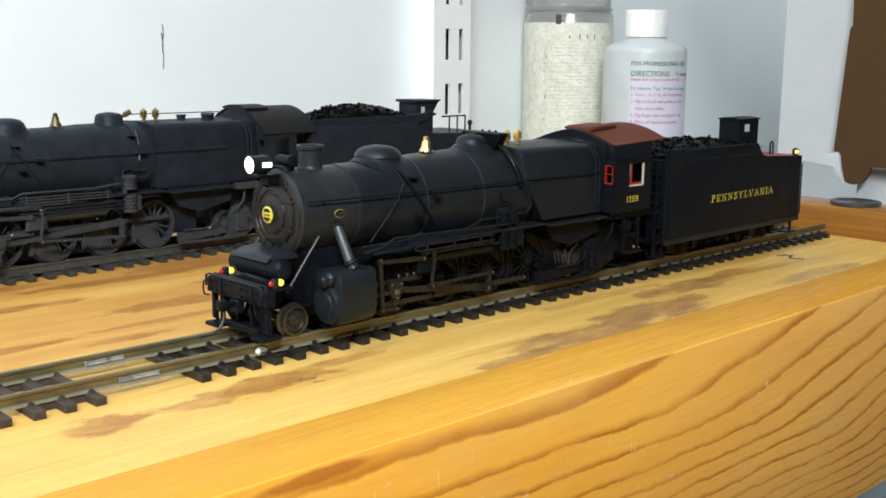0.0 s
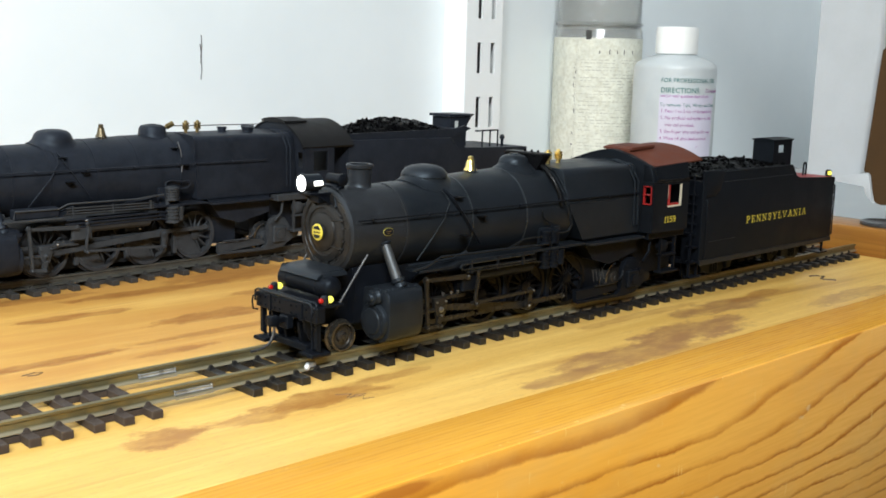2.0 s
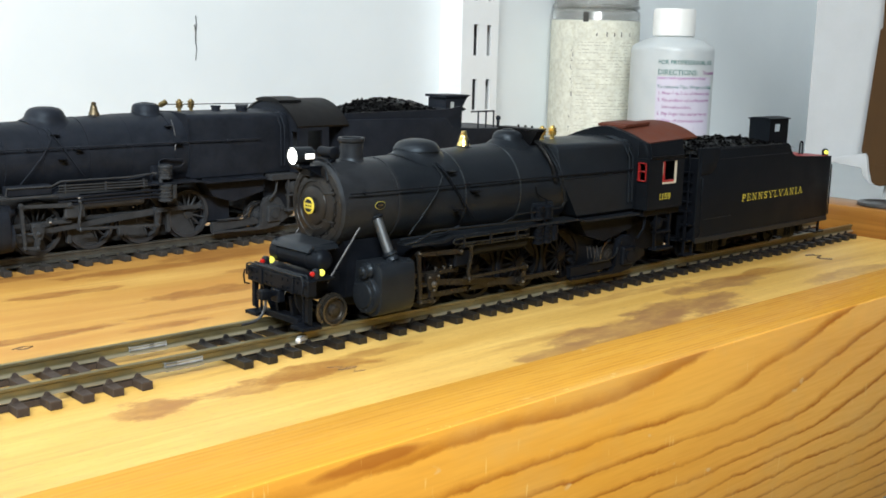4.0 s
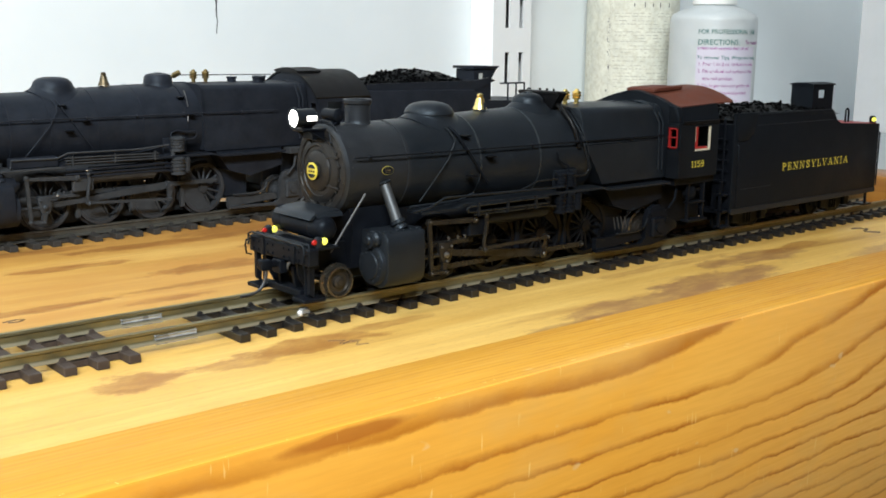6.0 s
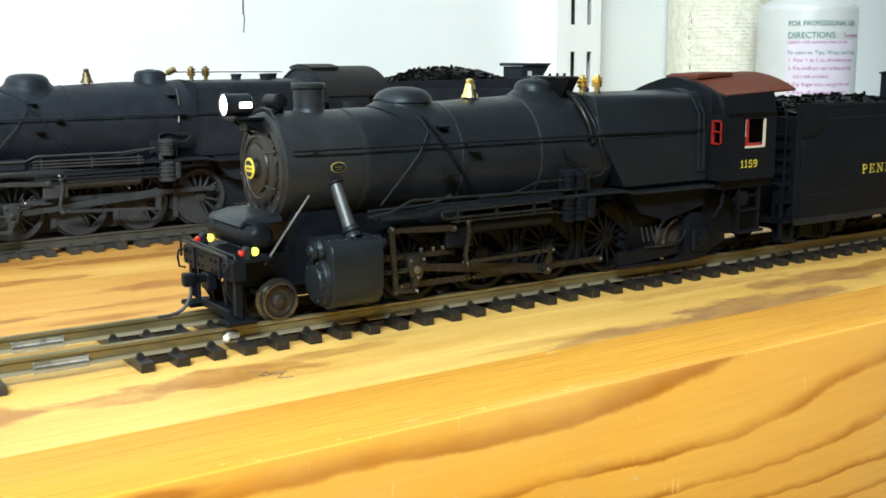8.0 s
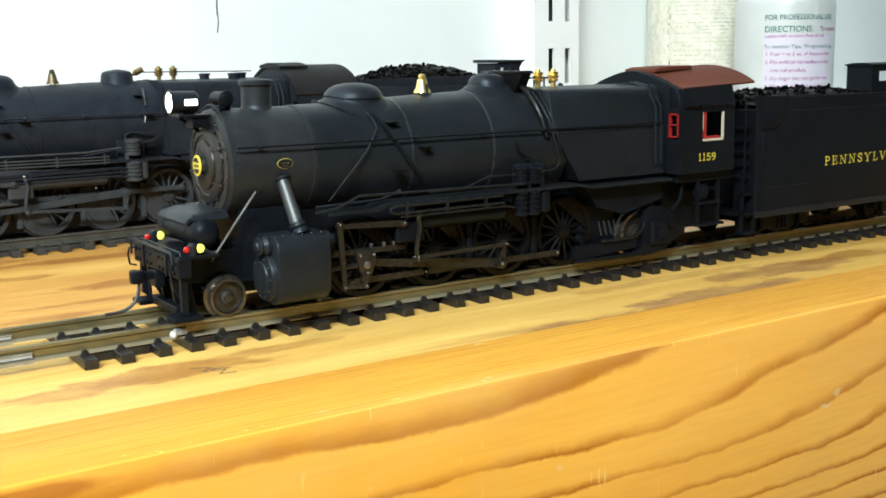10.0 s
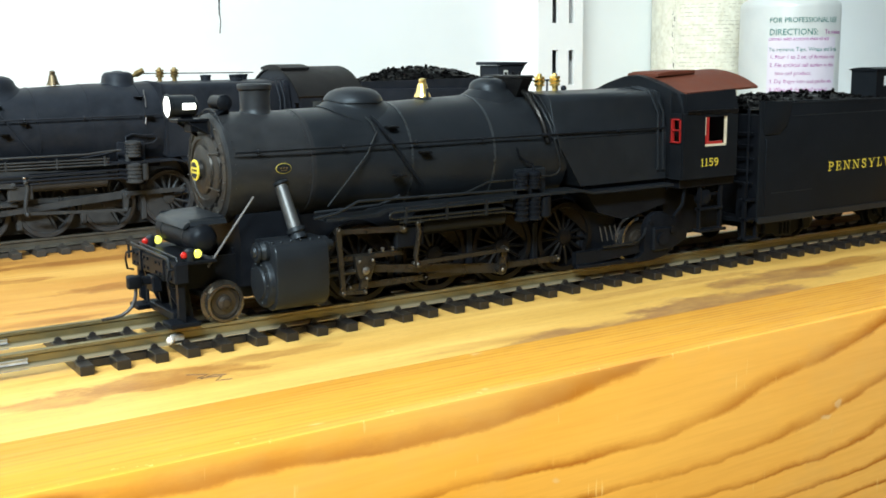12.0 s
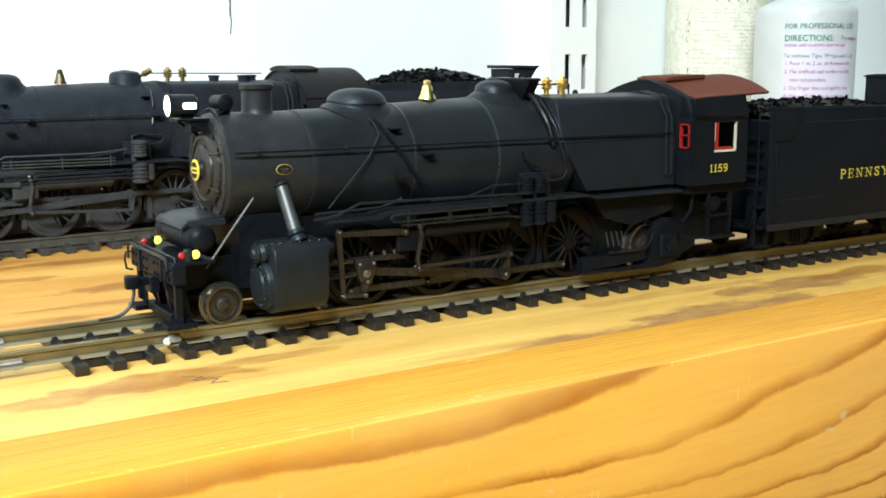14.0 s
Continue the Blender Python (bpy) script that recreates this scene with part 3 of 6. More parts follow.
def shelf_standard():
    st = thing("shelf_standard", "white enamelled slotted steel shelf standard on the wall", "shelf bracket", m=mpose(277.5, 201, 0))
    bm = B()
    prev = -120.0
    pitch, length, first = 30.1, 17.0, 75.2 - 30.1 * 6
    zs = [first + pitch * i for i in range(0, 24)]
    for x0, x1 in ((-15.5, -6.5), (-2.9, 3.9), (7.5, 13.0)):
        box(bm, x0, x1, 0, 1.5, -120, 640)
    for xs in ((-6.5, -2.9), (3.9, 7.5)):
        lo = -120.0
        for z in zs:
            box(bm, xs[0], xs[1], 0, 1.5, lo, z)
            lo = z + length
        box(bm, xs[0], xs[1], 0, 1.5, lo, 640)
    box(bm, -15.5, -14, 1.5, 17.9, -120, 640)
    box(bm, 11.5, 13, 1.5, 17.9, -120, 640)
    part("channel", bm, M_STD, st)
    # Dark grey back stands in for the shade inside the channel.
    part("channel_back", box(B(), -13.9, 11.4, 12, 17.8, -119, 639), M_SLOT, st, "dark back of the channel with the slot shade painted in")
    return st


shelf_standard()

# ---------------------------------------------------------------- track
RAIL_TOP, GAUGE = 5.0, 8.85


def rail_section(bm, x0, x1, y):
    prism(bm, [(y - 1.55, 2.0), (y + 1.55, 2.0), (y + 1.5, 2.25), (y + 0.35, 2.85), (y + 0.35, 4.1), (y + 0.8, 4.4), (y + 0.75, 5.0), (y - 0.75, 5.0), (y - 0.8, 4.4), (y - 0.35, 4.1), (y - 0.35, 2.85), (y - 1.5, 2.25)], "x", x0, x1)
    return bm


TIE_MESH = {}


def tie_mesh(mat):
    if mat.name not in TIE_MESH:
        bm = B()
        box(bm, -1.4, 1.4, -15.4, 15.4, 0, 2.0, 0.15, 1)
        for s in (-1, 1):
            for o in (-1.9, 1.9):
                lathe(bm, (0, s * GAUGE + o - 0.4, 2.35), (0, 1, 0), [(0.35, 0.0), (0.72, 0.05), (0.72, 0.7), (0.35, 0.75)], 10)
                box(bm, -1.0, 1.0, s * GAUGE + o - 0.5, s * GAUGE + o + 0.5, 1.9, 2.25, 0.1, 1)
        TIE_MESH[mat.name] = finish("tie", bm, mat)
    return TIE_MESH[mat.name]


def track(label, spans, rails, m, tie_mat, rail_mat, pitch=7.25):
    tr = thing("model_track", label, "model track", "model tracks", m=m)
    for y in (-GAUGE, GAUGE):
        for x0, x1 in rails:
            part("rail", rail_section(B(), x0, x1, y), rail_mat, tr)
    rnd = random.Random(4)
    for x0, x1 in spans:
        tie_mat = M_TIE_DUST if x1 < -40 else tie_mat
        n = int((x1 - x0) / pitch + 1.001)
        for i in range(n):
            t = new("tie", tie_mesh(tie_mat))
            t.parent = tr
            t.matrix_basis = mpose(x0 + i * pitch + rnd.uniform(-0.25, 0.25), rnd.uniform(-0.3, 0.3), 0, 0, 0, rnd.uniform(-1, 1))
        web = B()
        for y in (-GAUGE, GAUGE):
            for k in range(n - 1):
                if k % 3 != 2:
                    box(web, x0 + k * pitch + 1.3, x0 + (k + 1) * pitch - 1.3, y - 1.6, y + 1.6, 0.2, 1.6)
        tagged(part("tie_web", web, tie_mat, tr), kind="stuff")
    return tr


t1 = track("model railway track with dark brown ties and tarnished rails", [(-18.6, 305.1), (-44.9 - 7.0 * 24, -44.4)], [(-240, -34.05), (-34.0, 308)], Matrix.Identity(4), M_TIE, M_RAIL)
for y, s in ((-GAUGE, -1), (GAUGE, -1)):
    j = B()
    box(j, -38.6, -28.6, y + s * 0.3, y + s * 0.98, 2.85, 3.65, 0.3, 2)
    box(j, -38.8, -28.4, y - 1.5, y + 1.5, 1.75, 2.0)
    part("rail_joiner", j, M_JOINER, t1, "bright metal rail joiner")
part("feeder_joint", box(B(), -0.2, 2.6, -10.9, -9.6, 2.8, 4.2, 0.3, 2), M_JOINER, t1, "small metal feeder joint on the rail side")
part("solder_blob", ball(B(), (-0.5, -10.9, 3.2), 0.85, 10), M_SOLDER, t1, "blob of bright solder")
T2 = mpose(0, 138.6, 0, 0, 0, 2.2)
track("model railway track with dusty grey ties carrying a parked engine", [(-150, 300)], [(-154, 304)], T2, M_TIE_OLD, M_RAIL_OLD, 7.4)
track("short end of model track lying on the plywood", [(-64 - 7.25 * 12, -64)], [(-152, -66.5)], mpose(0, 51, 0, 0, 0, -3), M_TIE, M_RAIL)

# ---------------------------------------------------------------- the locomotives


def locomotive(name, label, S, m, lit=True):
    """A 2-8-2 model engine, front towards -x; S holds the materials and options."""
    L = thing(name, label, "model locomotive", "model steam engines", m=m)
    blk, under, smoke = S["body"], S["under"], S["smoke"]
    rods, brass = S["rod"], S["brass"]
    C0 = 36.8
    # boiler shell, tapering up towards the firebox
    boiler = part("boiler", lathe(B(), (33, 0, C0), (1, 0, 0), [(11.9, 0), (12.15, 0.3), (12.35, 10), (13.4, 34), (14.0, 50), (14.15, 69.5)], 64), blk, L)
    for x, r in (((57.4, 13.0), (79.8, 13.9)) if lit else ((46, 12.5), (62.5, 13.25), (79, 13.85), (96, 14.2))):
        part("boiler_band", lathe(B(), (x, 0, C0), (1, 0, 0), [(r - 0.3, 0), (r + 0.12, 0.05), (r + 0.12, 0.6), (r - 0.3, 0.65)], 64), M_BAND if lit else blk, boiler)
    sb = part("smokebox", lathe(B(), (13.6, 0, C0), (1, 0, 0), [(11.3, 0), (11.9, 0.5), (12.0, 1.5), (12.0, 19.2), (12.2, 19.3), (12.2, 20.2), (11.8, 20.3)], 64), smoke, L, "graphite grey smokebox")
    rv = B()
    for i in range(44):
        a = 2 * math.pi * i / 44
        for x in (15.2, 32.2):
            ball(rv, (x, math.cos(a) * 12.05, C0 + math.sin(a) * 12.0), 0.17, 5)
    part("rivets", rv, smoke, sb)
    part("smokebox_front", lathe(B(), (13.8, 0, C0), (-1, 0, 0), [(11.4, -0.3), (11.3, 0.15), (10.9, 0.5), (9.4, 0.65), (9.2, 0.4), (8.5, 0.4), (8.3, 0.9), (7.8, 1.15), (6.6, 1.35), (6.4, 1.05), (5.4, 1.1), (5.2, 1.5), (4.4, 1.8), (3.2, 1.95), (2.2, 2.0), (2.0, 2.7), (0, 2.9)], 48), M_FRONT if lit else blk, L)
    dogs = B()
    for i in range(16):
        a = 2 * math.pi * (i + 0.5) / 16
        box(dogs, 12.9, 13.6, math.cos(a) * 8.7 - 0.36, math.cos(a) * 8.7 + 0.36, C0 + math.sin(a) * 8.7 - 0.36, C0 + math.sin(a) * 8.7 + 0.36, 0.1, 1)
        ball(dogs, (13.2, math.cos(a) * 10.6, C0 + math.sin(a) * 10.6), 0.25, 6)
    part("door_clamps", dogs, M_FRONT if lit else blk, L)
    hinge = B()
    for z in (-2.6, 2.6):
        rod(hinge, (12.8, -8.8, C0 + z * 1.5), (12.2, 2.0, C0 + z * 1.2), 0.26)
    part("door_hinge", hinge, M_FRONT if lit else smoke, L)
    if lit:
        plate = part("number_plate", lathe(B(), (10.9, 0, C0), (-1, 0, 0), [(2.3, 0.0), (2.3, 0.22), (2.2, 0.28), (0, 0.28)], 32), M_GOLD, L, "round yellow number plate with dark half moons")
        for up in (0, 1):
            pb = B()
            arc = [(1.75 * math.cos(a), (1 if up else -1) * 1.75 * math.sin(a)) for a in [math.radians(25 + 13 * k) for k in range(11)]]
            prism(pb, [(y, C0 + z) for y, z in arc], "x", 10.5, 10.66)
            part("half_moon", pb, M_BLACK, plate, "black half moon field")
        pb = B()
        for k in range(3):
            box(pb, 10.52, 10.66, -1.3 + k, -0.75 + k, C0 - 0.28, C0 + 0.22)
        part("plate_bars", pb, M_ROD, plate)
        bp = part("builder_plate", lathe(B(), (25.9, -11.85, C0 + 0.3), (0, -1, 0.03), [(1.85, -0.5), (1.85, 0.25), (1.75, 0.3), (0, 0.3)], 28, 1.0, 0.62), M_PLATE, L, "oval builder plate with yellow rim and dark field")
        part("plate_field", lathe(B(), (25.9, -11.85, C0 + 0.3), (0, -1, 0.03), [(1.72, 0.2), (1.68, 0.36), (0, 0.36)], 24, 1.0, 0.58), M_BLACK, bp)
        pb = B()
        for k in range(3):
            box(pb, 25.0 + 0.65 * k, 25.4 + 0.65 * k, -12.35, -12.2, C0 + 0.25, C0 + 0.55)
        box(pb, 25.2, 26.6, -12.35, -12.2, C0 - 0.16, C0 - 0.06)
        part("plate_bars", pb, M_OLDBRASS, bp)
    else:
        part("number_plate", lathe(B(), (10.7, 0, C0), (-1, 0, 0), [(2.75, -0.4), (2.75, 0.5), (0, 0.6)], 28), smoke, L)
    # headlight on its bracket
    hl = part("headlight", lathe(B(), (11.4, 0, 50.5), (-1, 0, 0), [(0, -0.4), (1.7, -0.2), (2.3, 0.4), (2.35, 5.6), (2.6, 5.7), (2.6, 6.2), (2.2, 6.2), (2.1, 5.9), (0, 5.9)], 28), blk, L)
    part("lens", lathe(B(), (5.4, 0, 50.5), (-1, 0, 0), [(2.2, -0.3), (2.15, 0.0), (1.3, 0.35), (0, 0.45)], 28), M_LENS if lit else M_CLEAR, hl, "glowing white headlight lens" if lit else "unlit headlight lens")
    for s in (-1, 1):
        part("number_board", box(B(), 7.9, 10.8, s * 2.3 - 0.35, s * 2.3 + 0.35, 49.8, 51.1, 0.3, 2), M_BOARD if lit else M_CLEAR, hl, "lit white number board" if lit else "")
        if lit:
            bb = B()
            for k in range(4):
                box(bb, 8.0 + 0.7 * k, 8.35 + 0.7 * k, s * 2.68 - 0.03, s * 2.68 + 0.03, 50.1, 50.8)
            part("board_bars", bb, M_INK_D, hl, "small dark number bars")
    br = B()
    box(br, 6.5, 13.5, -2.6, 2.6, 47.2, 47.8, 0.1, 1)
    box(br, 8.0, 10.5, -0.8, 0.8, 47.6, 48.6)
    rod(br, (8.5, -2, 47.2), (13.4, -3, 44.5), 0.25)
    box(br, 9.5, 13.4, -2.2, 2.2, 45.0, 47.3, 0.2, 1)
    rod(br, (8, 2, 47.2), (13.4, 3, 43.5), 0.4)
    part("headlight_bracket", br, under, L)
    gen = B()
    rod(gen, (16.8, -3.2, 51.0), (16.8, 2.6, 51.0), 1.5, seg=16)
    lathe(gen, (16.8, -3.4, 51.0), (0, 1, 0), [(0, -0.5), (1.0, -0.4), (1.7, 0), (1.7, 0.9), (1.2, 1.2)], 18)
    box(gen, 15.4, 18.2, -2.4, 2.4, 47.6, 49.6, 0.2, 1)
    pipe(gen, [(16.8, -2.9, 49.4), (14.8, -3.4, 48.4), (13.4, -4.2, 46.4), (13.2, -5.2, 44.0)], 0.35)
    part("generator", gen, under, L)
    grab = B()
    pipe(grab, [(14.4, 10.8 * math.cos(a), C0 + 12.9 * math.sin(a)) for a in [math.radians(20 + 8 * i) for i in range(18)]], 0.17, 6)
    part("front_handrail", grab, smoke, L)
    # stack and domes
    part("chimney", lathe(B(), (25.2, 0, 47.3), (0, 0, 1), [(5.2, -1.2), (4.2, 0.4), (3.5, 1.3), (3.3, 2.2), (3.35, 6.0), (3.75, 6.4), (3.8, 7.2), (3.5, 7.5), (2.7, 7.4), (2.6, 4.5), (0, 4.4)], 36), smoke, L)
    if lit:
        dome = part("sand_dome", saddle_dome(B(), 49.6, C0, 12.75, [(0, 53.5), (2.0, 53.42), (4.0, 53.05), (5.5, 52.4), (6.5, 51.4), (6.95, 50.4), (7.0, 50.0), (6.7, 49.8), (6.7, 48.4)], [(6.9, 0.9), (7.6, 0.4), (9.0, -0.25)]), blk, L)
    else:
        dome = part("sand_dome", saddle_dome(B(), 52.8, C0, 12.9, [(0, 53.8), (3.0, 53.7), (5.0, 53.2), (6.2, 52.2), (6.8, 50.8), (6.9, 49.8)], [(7.2, 0.8), (7.9, 0.3), (9.2, -0.25)]), blk, L)
    for s in (-1, 1):
        part("sand_valve", lathe(B(), (49 if lit else 51.8, s * 5.8, 49.0), (0, s, 0.15), [(0.9, -0.5), (0.8, 0.4), (0.4, 0.8), (0, 0.9)], 12), blk, dome)
        part("sand_pipe", pipe(B(), [(48.0, s * 8.6, 47.0), (48.3, s * 10.5, 46.0), (48.7, s * 12.3, 43.6), (45.6, s * 13.6, 39.2), (40.5, s * 13.7, 33.7), (35.4, s * 13.4, 28.2)], 0.2 if lit else 0.18), M_PIPE if lit else blk, dome)
        part("sand_pipe", pipe(B(), [(49.6, s * 8.6, 47.0), (50.0, s * 10.8, 45.6), (50.7, s * 12.5, 43.6), (55, s * 13.6, 37.4), (59.7, s * 14.0, 31)], 0.38 if lit else 0.2), under if lit else blk, dome)
    st = part("steam_dome", saddle_dome(B(), 88.0, C0, 14.1, [(0, 54.8), (2.0, 54.7), (3.5, 54.25), (4.45, 53.4), (4.75, 52.4), (4.85, 51.7)], [(5.3, 1.1), (6.3, 0.4), (7.8, -0.25)]), blk, L) if lit else part("steam_dome", lathe(B(), (92.4, 0, 49.0), (0, 0, 1), [(7.8, -2.4), (6.9, -0.6), (6.0, 0.5), (5.5, 1.2), (5.2, 2.4), (5.0, 4.0), (4.3, 4.9), (3.0, 5.3), (0, 5.45)], 36), blk, L)
    part("dome_cap", lathe(B(), (88 if lit else 92.4, 0, 54.8 if lit else 54.3), (0, 0, 1), [(1.6, -0.1), (1.5, 0.25), (0, 0.35)], 16), blk, st)
    BX = 68.7 if lit else 71.4
    bell = part("bell", lathe(B(), (BX, 0, 50.4), (0, 0, 1), [(2.1, 0.2), (2.0, 0.6), (1.55, 1.3), (1.3, 2.4), (1.15, 3.2), (0.85, 3.5), (0.9, 3.8), (0.85, 4.4), (0.5, 4.6), (0, 4.7)], 20), brass if lit else M_BELL_OLD, L, "brass bell" if lit else "tarnished brass bell")
    hb = B()
    for s in (-1, 1):
        rod(hb, (BX, s * 2.1, 49.8), (BX, s * 2.1, 52.6), 0.35, seg=6)
    box(hb, BX - 1.4, BX + 1.4, -2.5, 2.5, 49.4, 50.3, 0.2, 1)
    part("bell_hanger", hb, blk if lit else M_BELL_OLD, bell)
    # turret cover and safety valves
    if lit:
        tb = B()
        prism(tb, [(-5.5, 50.0), (5.5, 50.0), (8.6, 54.6), (-8.6, 54.6)], "x", 92.6, 95.6)
        prism(tb, [(-8.2, 54.6), (8.2, 54.6), (8.3, 54.9), (7.8, 55.3), (-7.8, 55.3), (-8.3, 54.9)], "x", 92.0, 96.4, 0.1)
        for y in (-4.0, -1.2, 1.8):
            rod(tb, (95.0, y, 54.6), (95.0, y, 56.0), 0.35, seg=8)
        part("turret_cover", tb, M_DRIVER, L, "dark turret cover plate across the boiler")
        part("turret_pipe", pipe(B(), [(94.2, -5.0, 52.0), (94.2, -8.5, 50.2), (94.6, -11.4, 46.8), (95.2, -13.2, 43.6), (95.8, -14.4, 39.0)], 0.75, 10), M_DRIVER, L)
    else:
        part("whistle", lathe(B(), (97.0, 0, 52.6), (1, 0, 0.45), [(0.5, 0), (0.6, 1.5), (1.0, 1.8), (1.0, 4.6), (0.6, 4.8), (0, 5.0)], 14), brass, L, "slanting brass whistle")
        part("lift_wire", pipe(B(), [(101, 0, 53.6), (120, 0, 53.4), (142, 1, 53.2)], 0.2, 6), blk, L)
    for x, y in S["valves"]:
        part("safety_valve", lathe(B(), (x, y, 51.3), (0, 0, 1), [(0.9, -1.3), (0.7, 0.2), (0.75, 0.9), (1.35, 1.0), (1.4, 1.5), (1.0, 1.6), (1.45, 1.9), (1.5, 2.4), (1.0, 2.6), (1.4, 2.9), (1.35, 3.4), (0.7, 3.5), (0.6, 4.1), (0, 4.2)], 16), brass, L, "brass safety valve")
    # Belpaire firebox with rounded shoulders
    def shoulder(hw_top, hw_mid, zt, zb, zm=36.0):
        pts = [(-hw_mid + 0.6, zb), (-hw_mid, zm)]
        for i in range(7):
            a = math.radians(180 - 15 * i)
            pts.append((-(hw_top - 2.6) + 2.6 * math.cos(a), zt - 2.6 + 2.6 * math.sin(a) - (0.35 if i == 0 else 0)))
        pts += [(0, zt + 0.5)]
        return pts + [(-a, b) for a, b in pts[-2::-1]]
    fb = B()
    if lit:
        prism(fb, shoulder(13.0, 14.9, 50.5, 39.2, 39.8), "x", 97.8, 135.5, 0.35)
        prism(fb, [(98.2, 39.6), (135.4, 39.6), (135.4, 27.5), (106.0, 27.5)], "y", -14.88, 14.88)
    else:
        prism(fb, shoulder(13.0, 14.9, 50.5, 27.5), "x", 102.4, 149.2, 0.5)
    firebox = part("firebox", fb, blk, L)
    low = B()
    prism(low, [(107.0, 27.6), (136.5, 27.6), (136.5, 20.5), (122, 17.5), (113, 20.0)], "y", -13.8, 13.8)
    part("firebox_base", low, under if lit else blk, firebox)
    part("ash_pan", box(B(), 110.5, 124.0, -8.5, 8.5, 9.5, 21.0, 0.6, 1), under if lit else blk, firebox)
    part("ash_pan_hopper", box(B(), 130.5, 139.0, -8.5, 8.5, 12.5, 24.6, 0.6, 1), under if lit else blk, firebox)
    for x in ((133.5,) if lit else (102.2, 146.6)):
        part("firebox_band", prism(B(), shoulder(13.25, 15.1, 50.75, 28.0), "x", x, x + 0.9), blk, firebox)
    if lit:
        part("injector_pipe", pipe(B(), [(97.0, -4, 51.6), (96.0, -8, 50.2), (96.2, -11, 47.4), (96.8, -13.6, 43.6), (97.3, -15.0, 39.6), (98.3, -15.7, 35.4), (98.7, -15.8, 32.8), (97.6, -15.8, 31.4), (95.5, -15.8, 31.0), (92.5, -15.8, 31.2)], 0.24), M_PIPE, L)
        part("injector_pipe", pipe(B(), [(98.2, -4, 51.2), (97.4, -9, 49.8), (97.6, -12.6, 45.6), (98.2, -15.0, 41.0), (99.2, -15.4, 36)], 0.22), M_PIPE, L)
    for x in ((132.0, 133.9) if lit else (144.2, 146.0)):
        part("injector_pipe", pipe(B(), [(x, -5, 51.4), (x, -11.8, 50.2), (x, -15.0, 45), (x, -15.4, 30)], 0.32), blk, L)
    # fittings on the firebox top
    for x, y, r in S["plugs"]:
        part("washout_plug", lathe(B(), (x, y, 50.6), (0, 0, 1), [(r, -0.4), (r, 1.4), (r + 0.3, 1.5), (r + 0.3, 2.1), (0, 2.2)], 14), blk, L)
    # handrails along the boiler
    hr = B()
    for s in (-1, 1):
        pipe(hr, [(15, s * 12.7, 41.0), (36, s * 13.2, 41.0), (70, s * 14.4, 41.0), (100, s * 15.2, 41.0), (134, s * 15.6, 41.0)], 0.24)
        for x, y in ((20, 12.2), (40, 12.9), (58, 13.5), (76, 14.2), (94, 14.5), (118, 15.3)):
            ball(hr, (x, s * (y + 0.4), 41.0), 0.55, 8)
    part("handrail", hr, under if lit else blk, L)
    # running boards
    for s in (-1, 1):
        rb = B()
        y0, y1 = sorted((s * 11.2, s * 17.6))
        prism(rb, [(33, 26.2), (45.5, 26.2), (48.0, 27.2), (104, 27.2), (108, 26.2), (136, 26.2), (136, 25.6), (108, 25.6), (104, 26.5), (48.4, 26.5), (45.8, 25.5), (33, 25.5)], "y", y0, y1)
        part("running_board", rb, blk, L)
        if lit:
            coil = pipe(B(), [(79.5, s * 18.0, 26.3), (49.6, s * 18.0, 26.3), (48.6, s * 18.0, 26.0), (48.3, s * 18.0, 25.5), (48.6, s * 18.0, 25.0), (49.6, s * 18.0, 24.7), (80.0, s * 18.0, 24.6)], 0.3)
            pipe(coil, [(51.0, s * 17.6, 23.8), (80.0, s * 17.6, 23.7), (84.0, s * 16.8, 23.0)], 0.28)
            for x in (52.5, 63.5, 74.5):
                box(coil, x - 0.3, x + 0.3, s * 18.0 - 0.35, s * 18.0 + 0.35, 23.4, 27.0)
            part("cooling_pipe", coil, M_PIPE, L, "looped cooling pipe under the running board")
            part("running_pipe", pipe(B(), [(60, s * 15.8, 28.4), (68.5, s * 16.6, 28.6), (72.7, s * 16.8, 29.8), (76.0, s * 16.9, 31.0), (84.0, s * 17.0, 31.0)], 0.26), M_PIPE, L)
        else:
            for k, z in enumerate((24.8, 23.4, 22.2)):
                part("running_pipe", pipe(B(), [(48.5, s * (17.0 - 0.4 * k), z), (86, s * (17.0 - 0.4 * k), z), (90, s * 16.2, z - 1)], 0.38), blk, L)
            part("running_pipe", pipe(B(), [(70, s * 15.2, 28.4), (80, s * 16.0, 29.6), (86, s * 16.6, 30.8)], 0.35), blk, L)
        part("running_pipe", pipe(B(), [(32, s * 13.6, 27.2), (47, s * 15.6, 27.8), (52, s * 16.4, 29.6)], 0.35), blk, L)
        tank = part("air_reservoir", lathe(B(), (58, s * 13.6, 22.4), (1, 0, 0), [(0, -0.6), (2.0, -0.3), (2.7, 0.4), (2.7, 23.6), (2.0, 24.3), (0, 24.6)], 24), under, L)
    pmat = under if lit else S["under"]
    pump = part("air_pump", box(B(), 86, 95, -14.6, -13.0, 22, 33, 0.2, 1), blk, L, "ribbed twin air pump")
    twin = ((86.3, 28.4, 32.4, 1.75), (90.1, 28.4, 32.2, 1.75), (86.3, 20.8, 26.4, 1.8), (90.1, 20.8, 26.4, 1.8))
    for px_, z0, z1, r in twin if lit else ((90.4, 28.6, 33.0, 2.6), (90.4, 20.6, 26.2, 2.7)):
        pc = B()
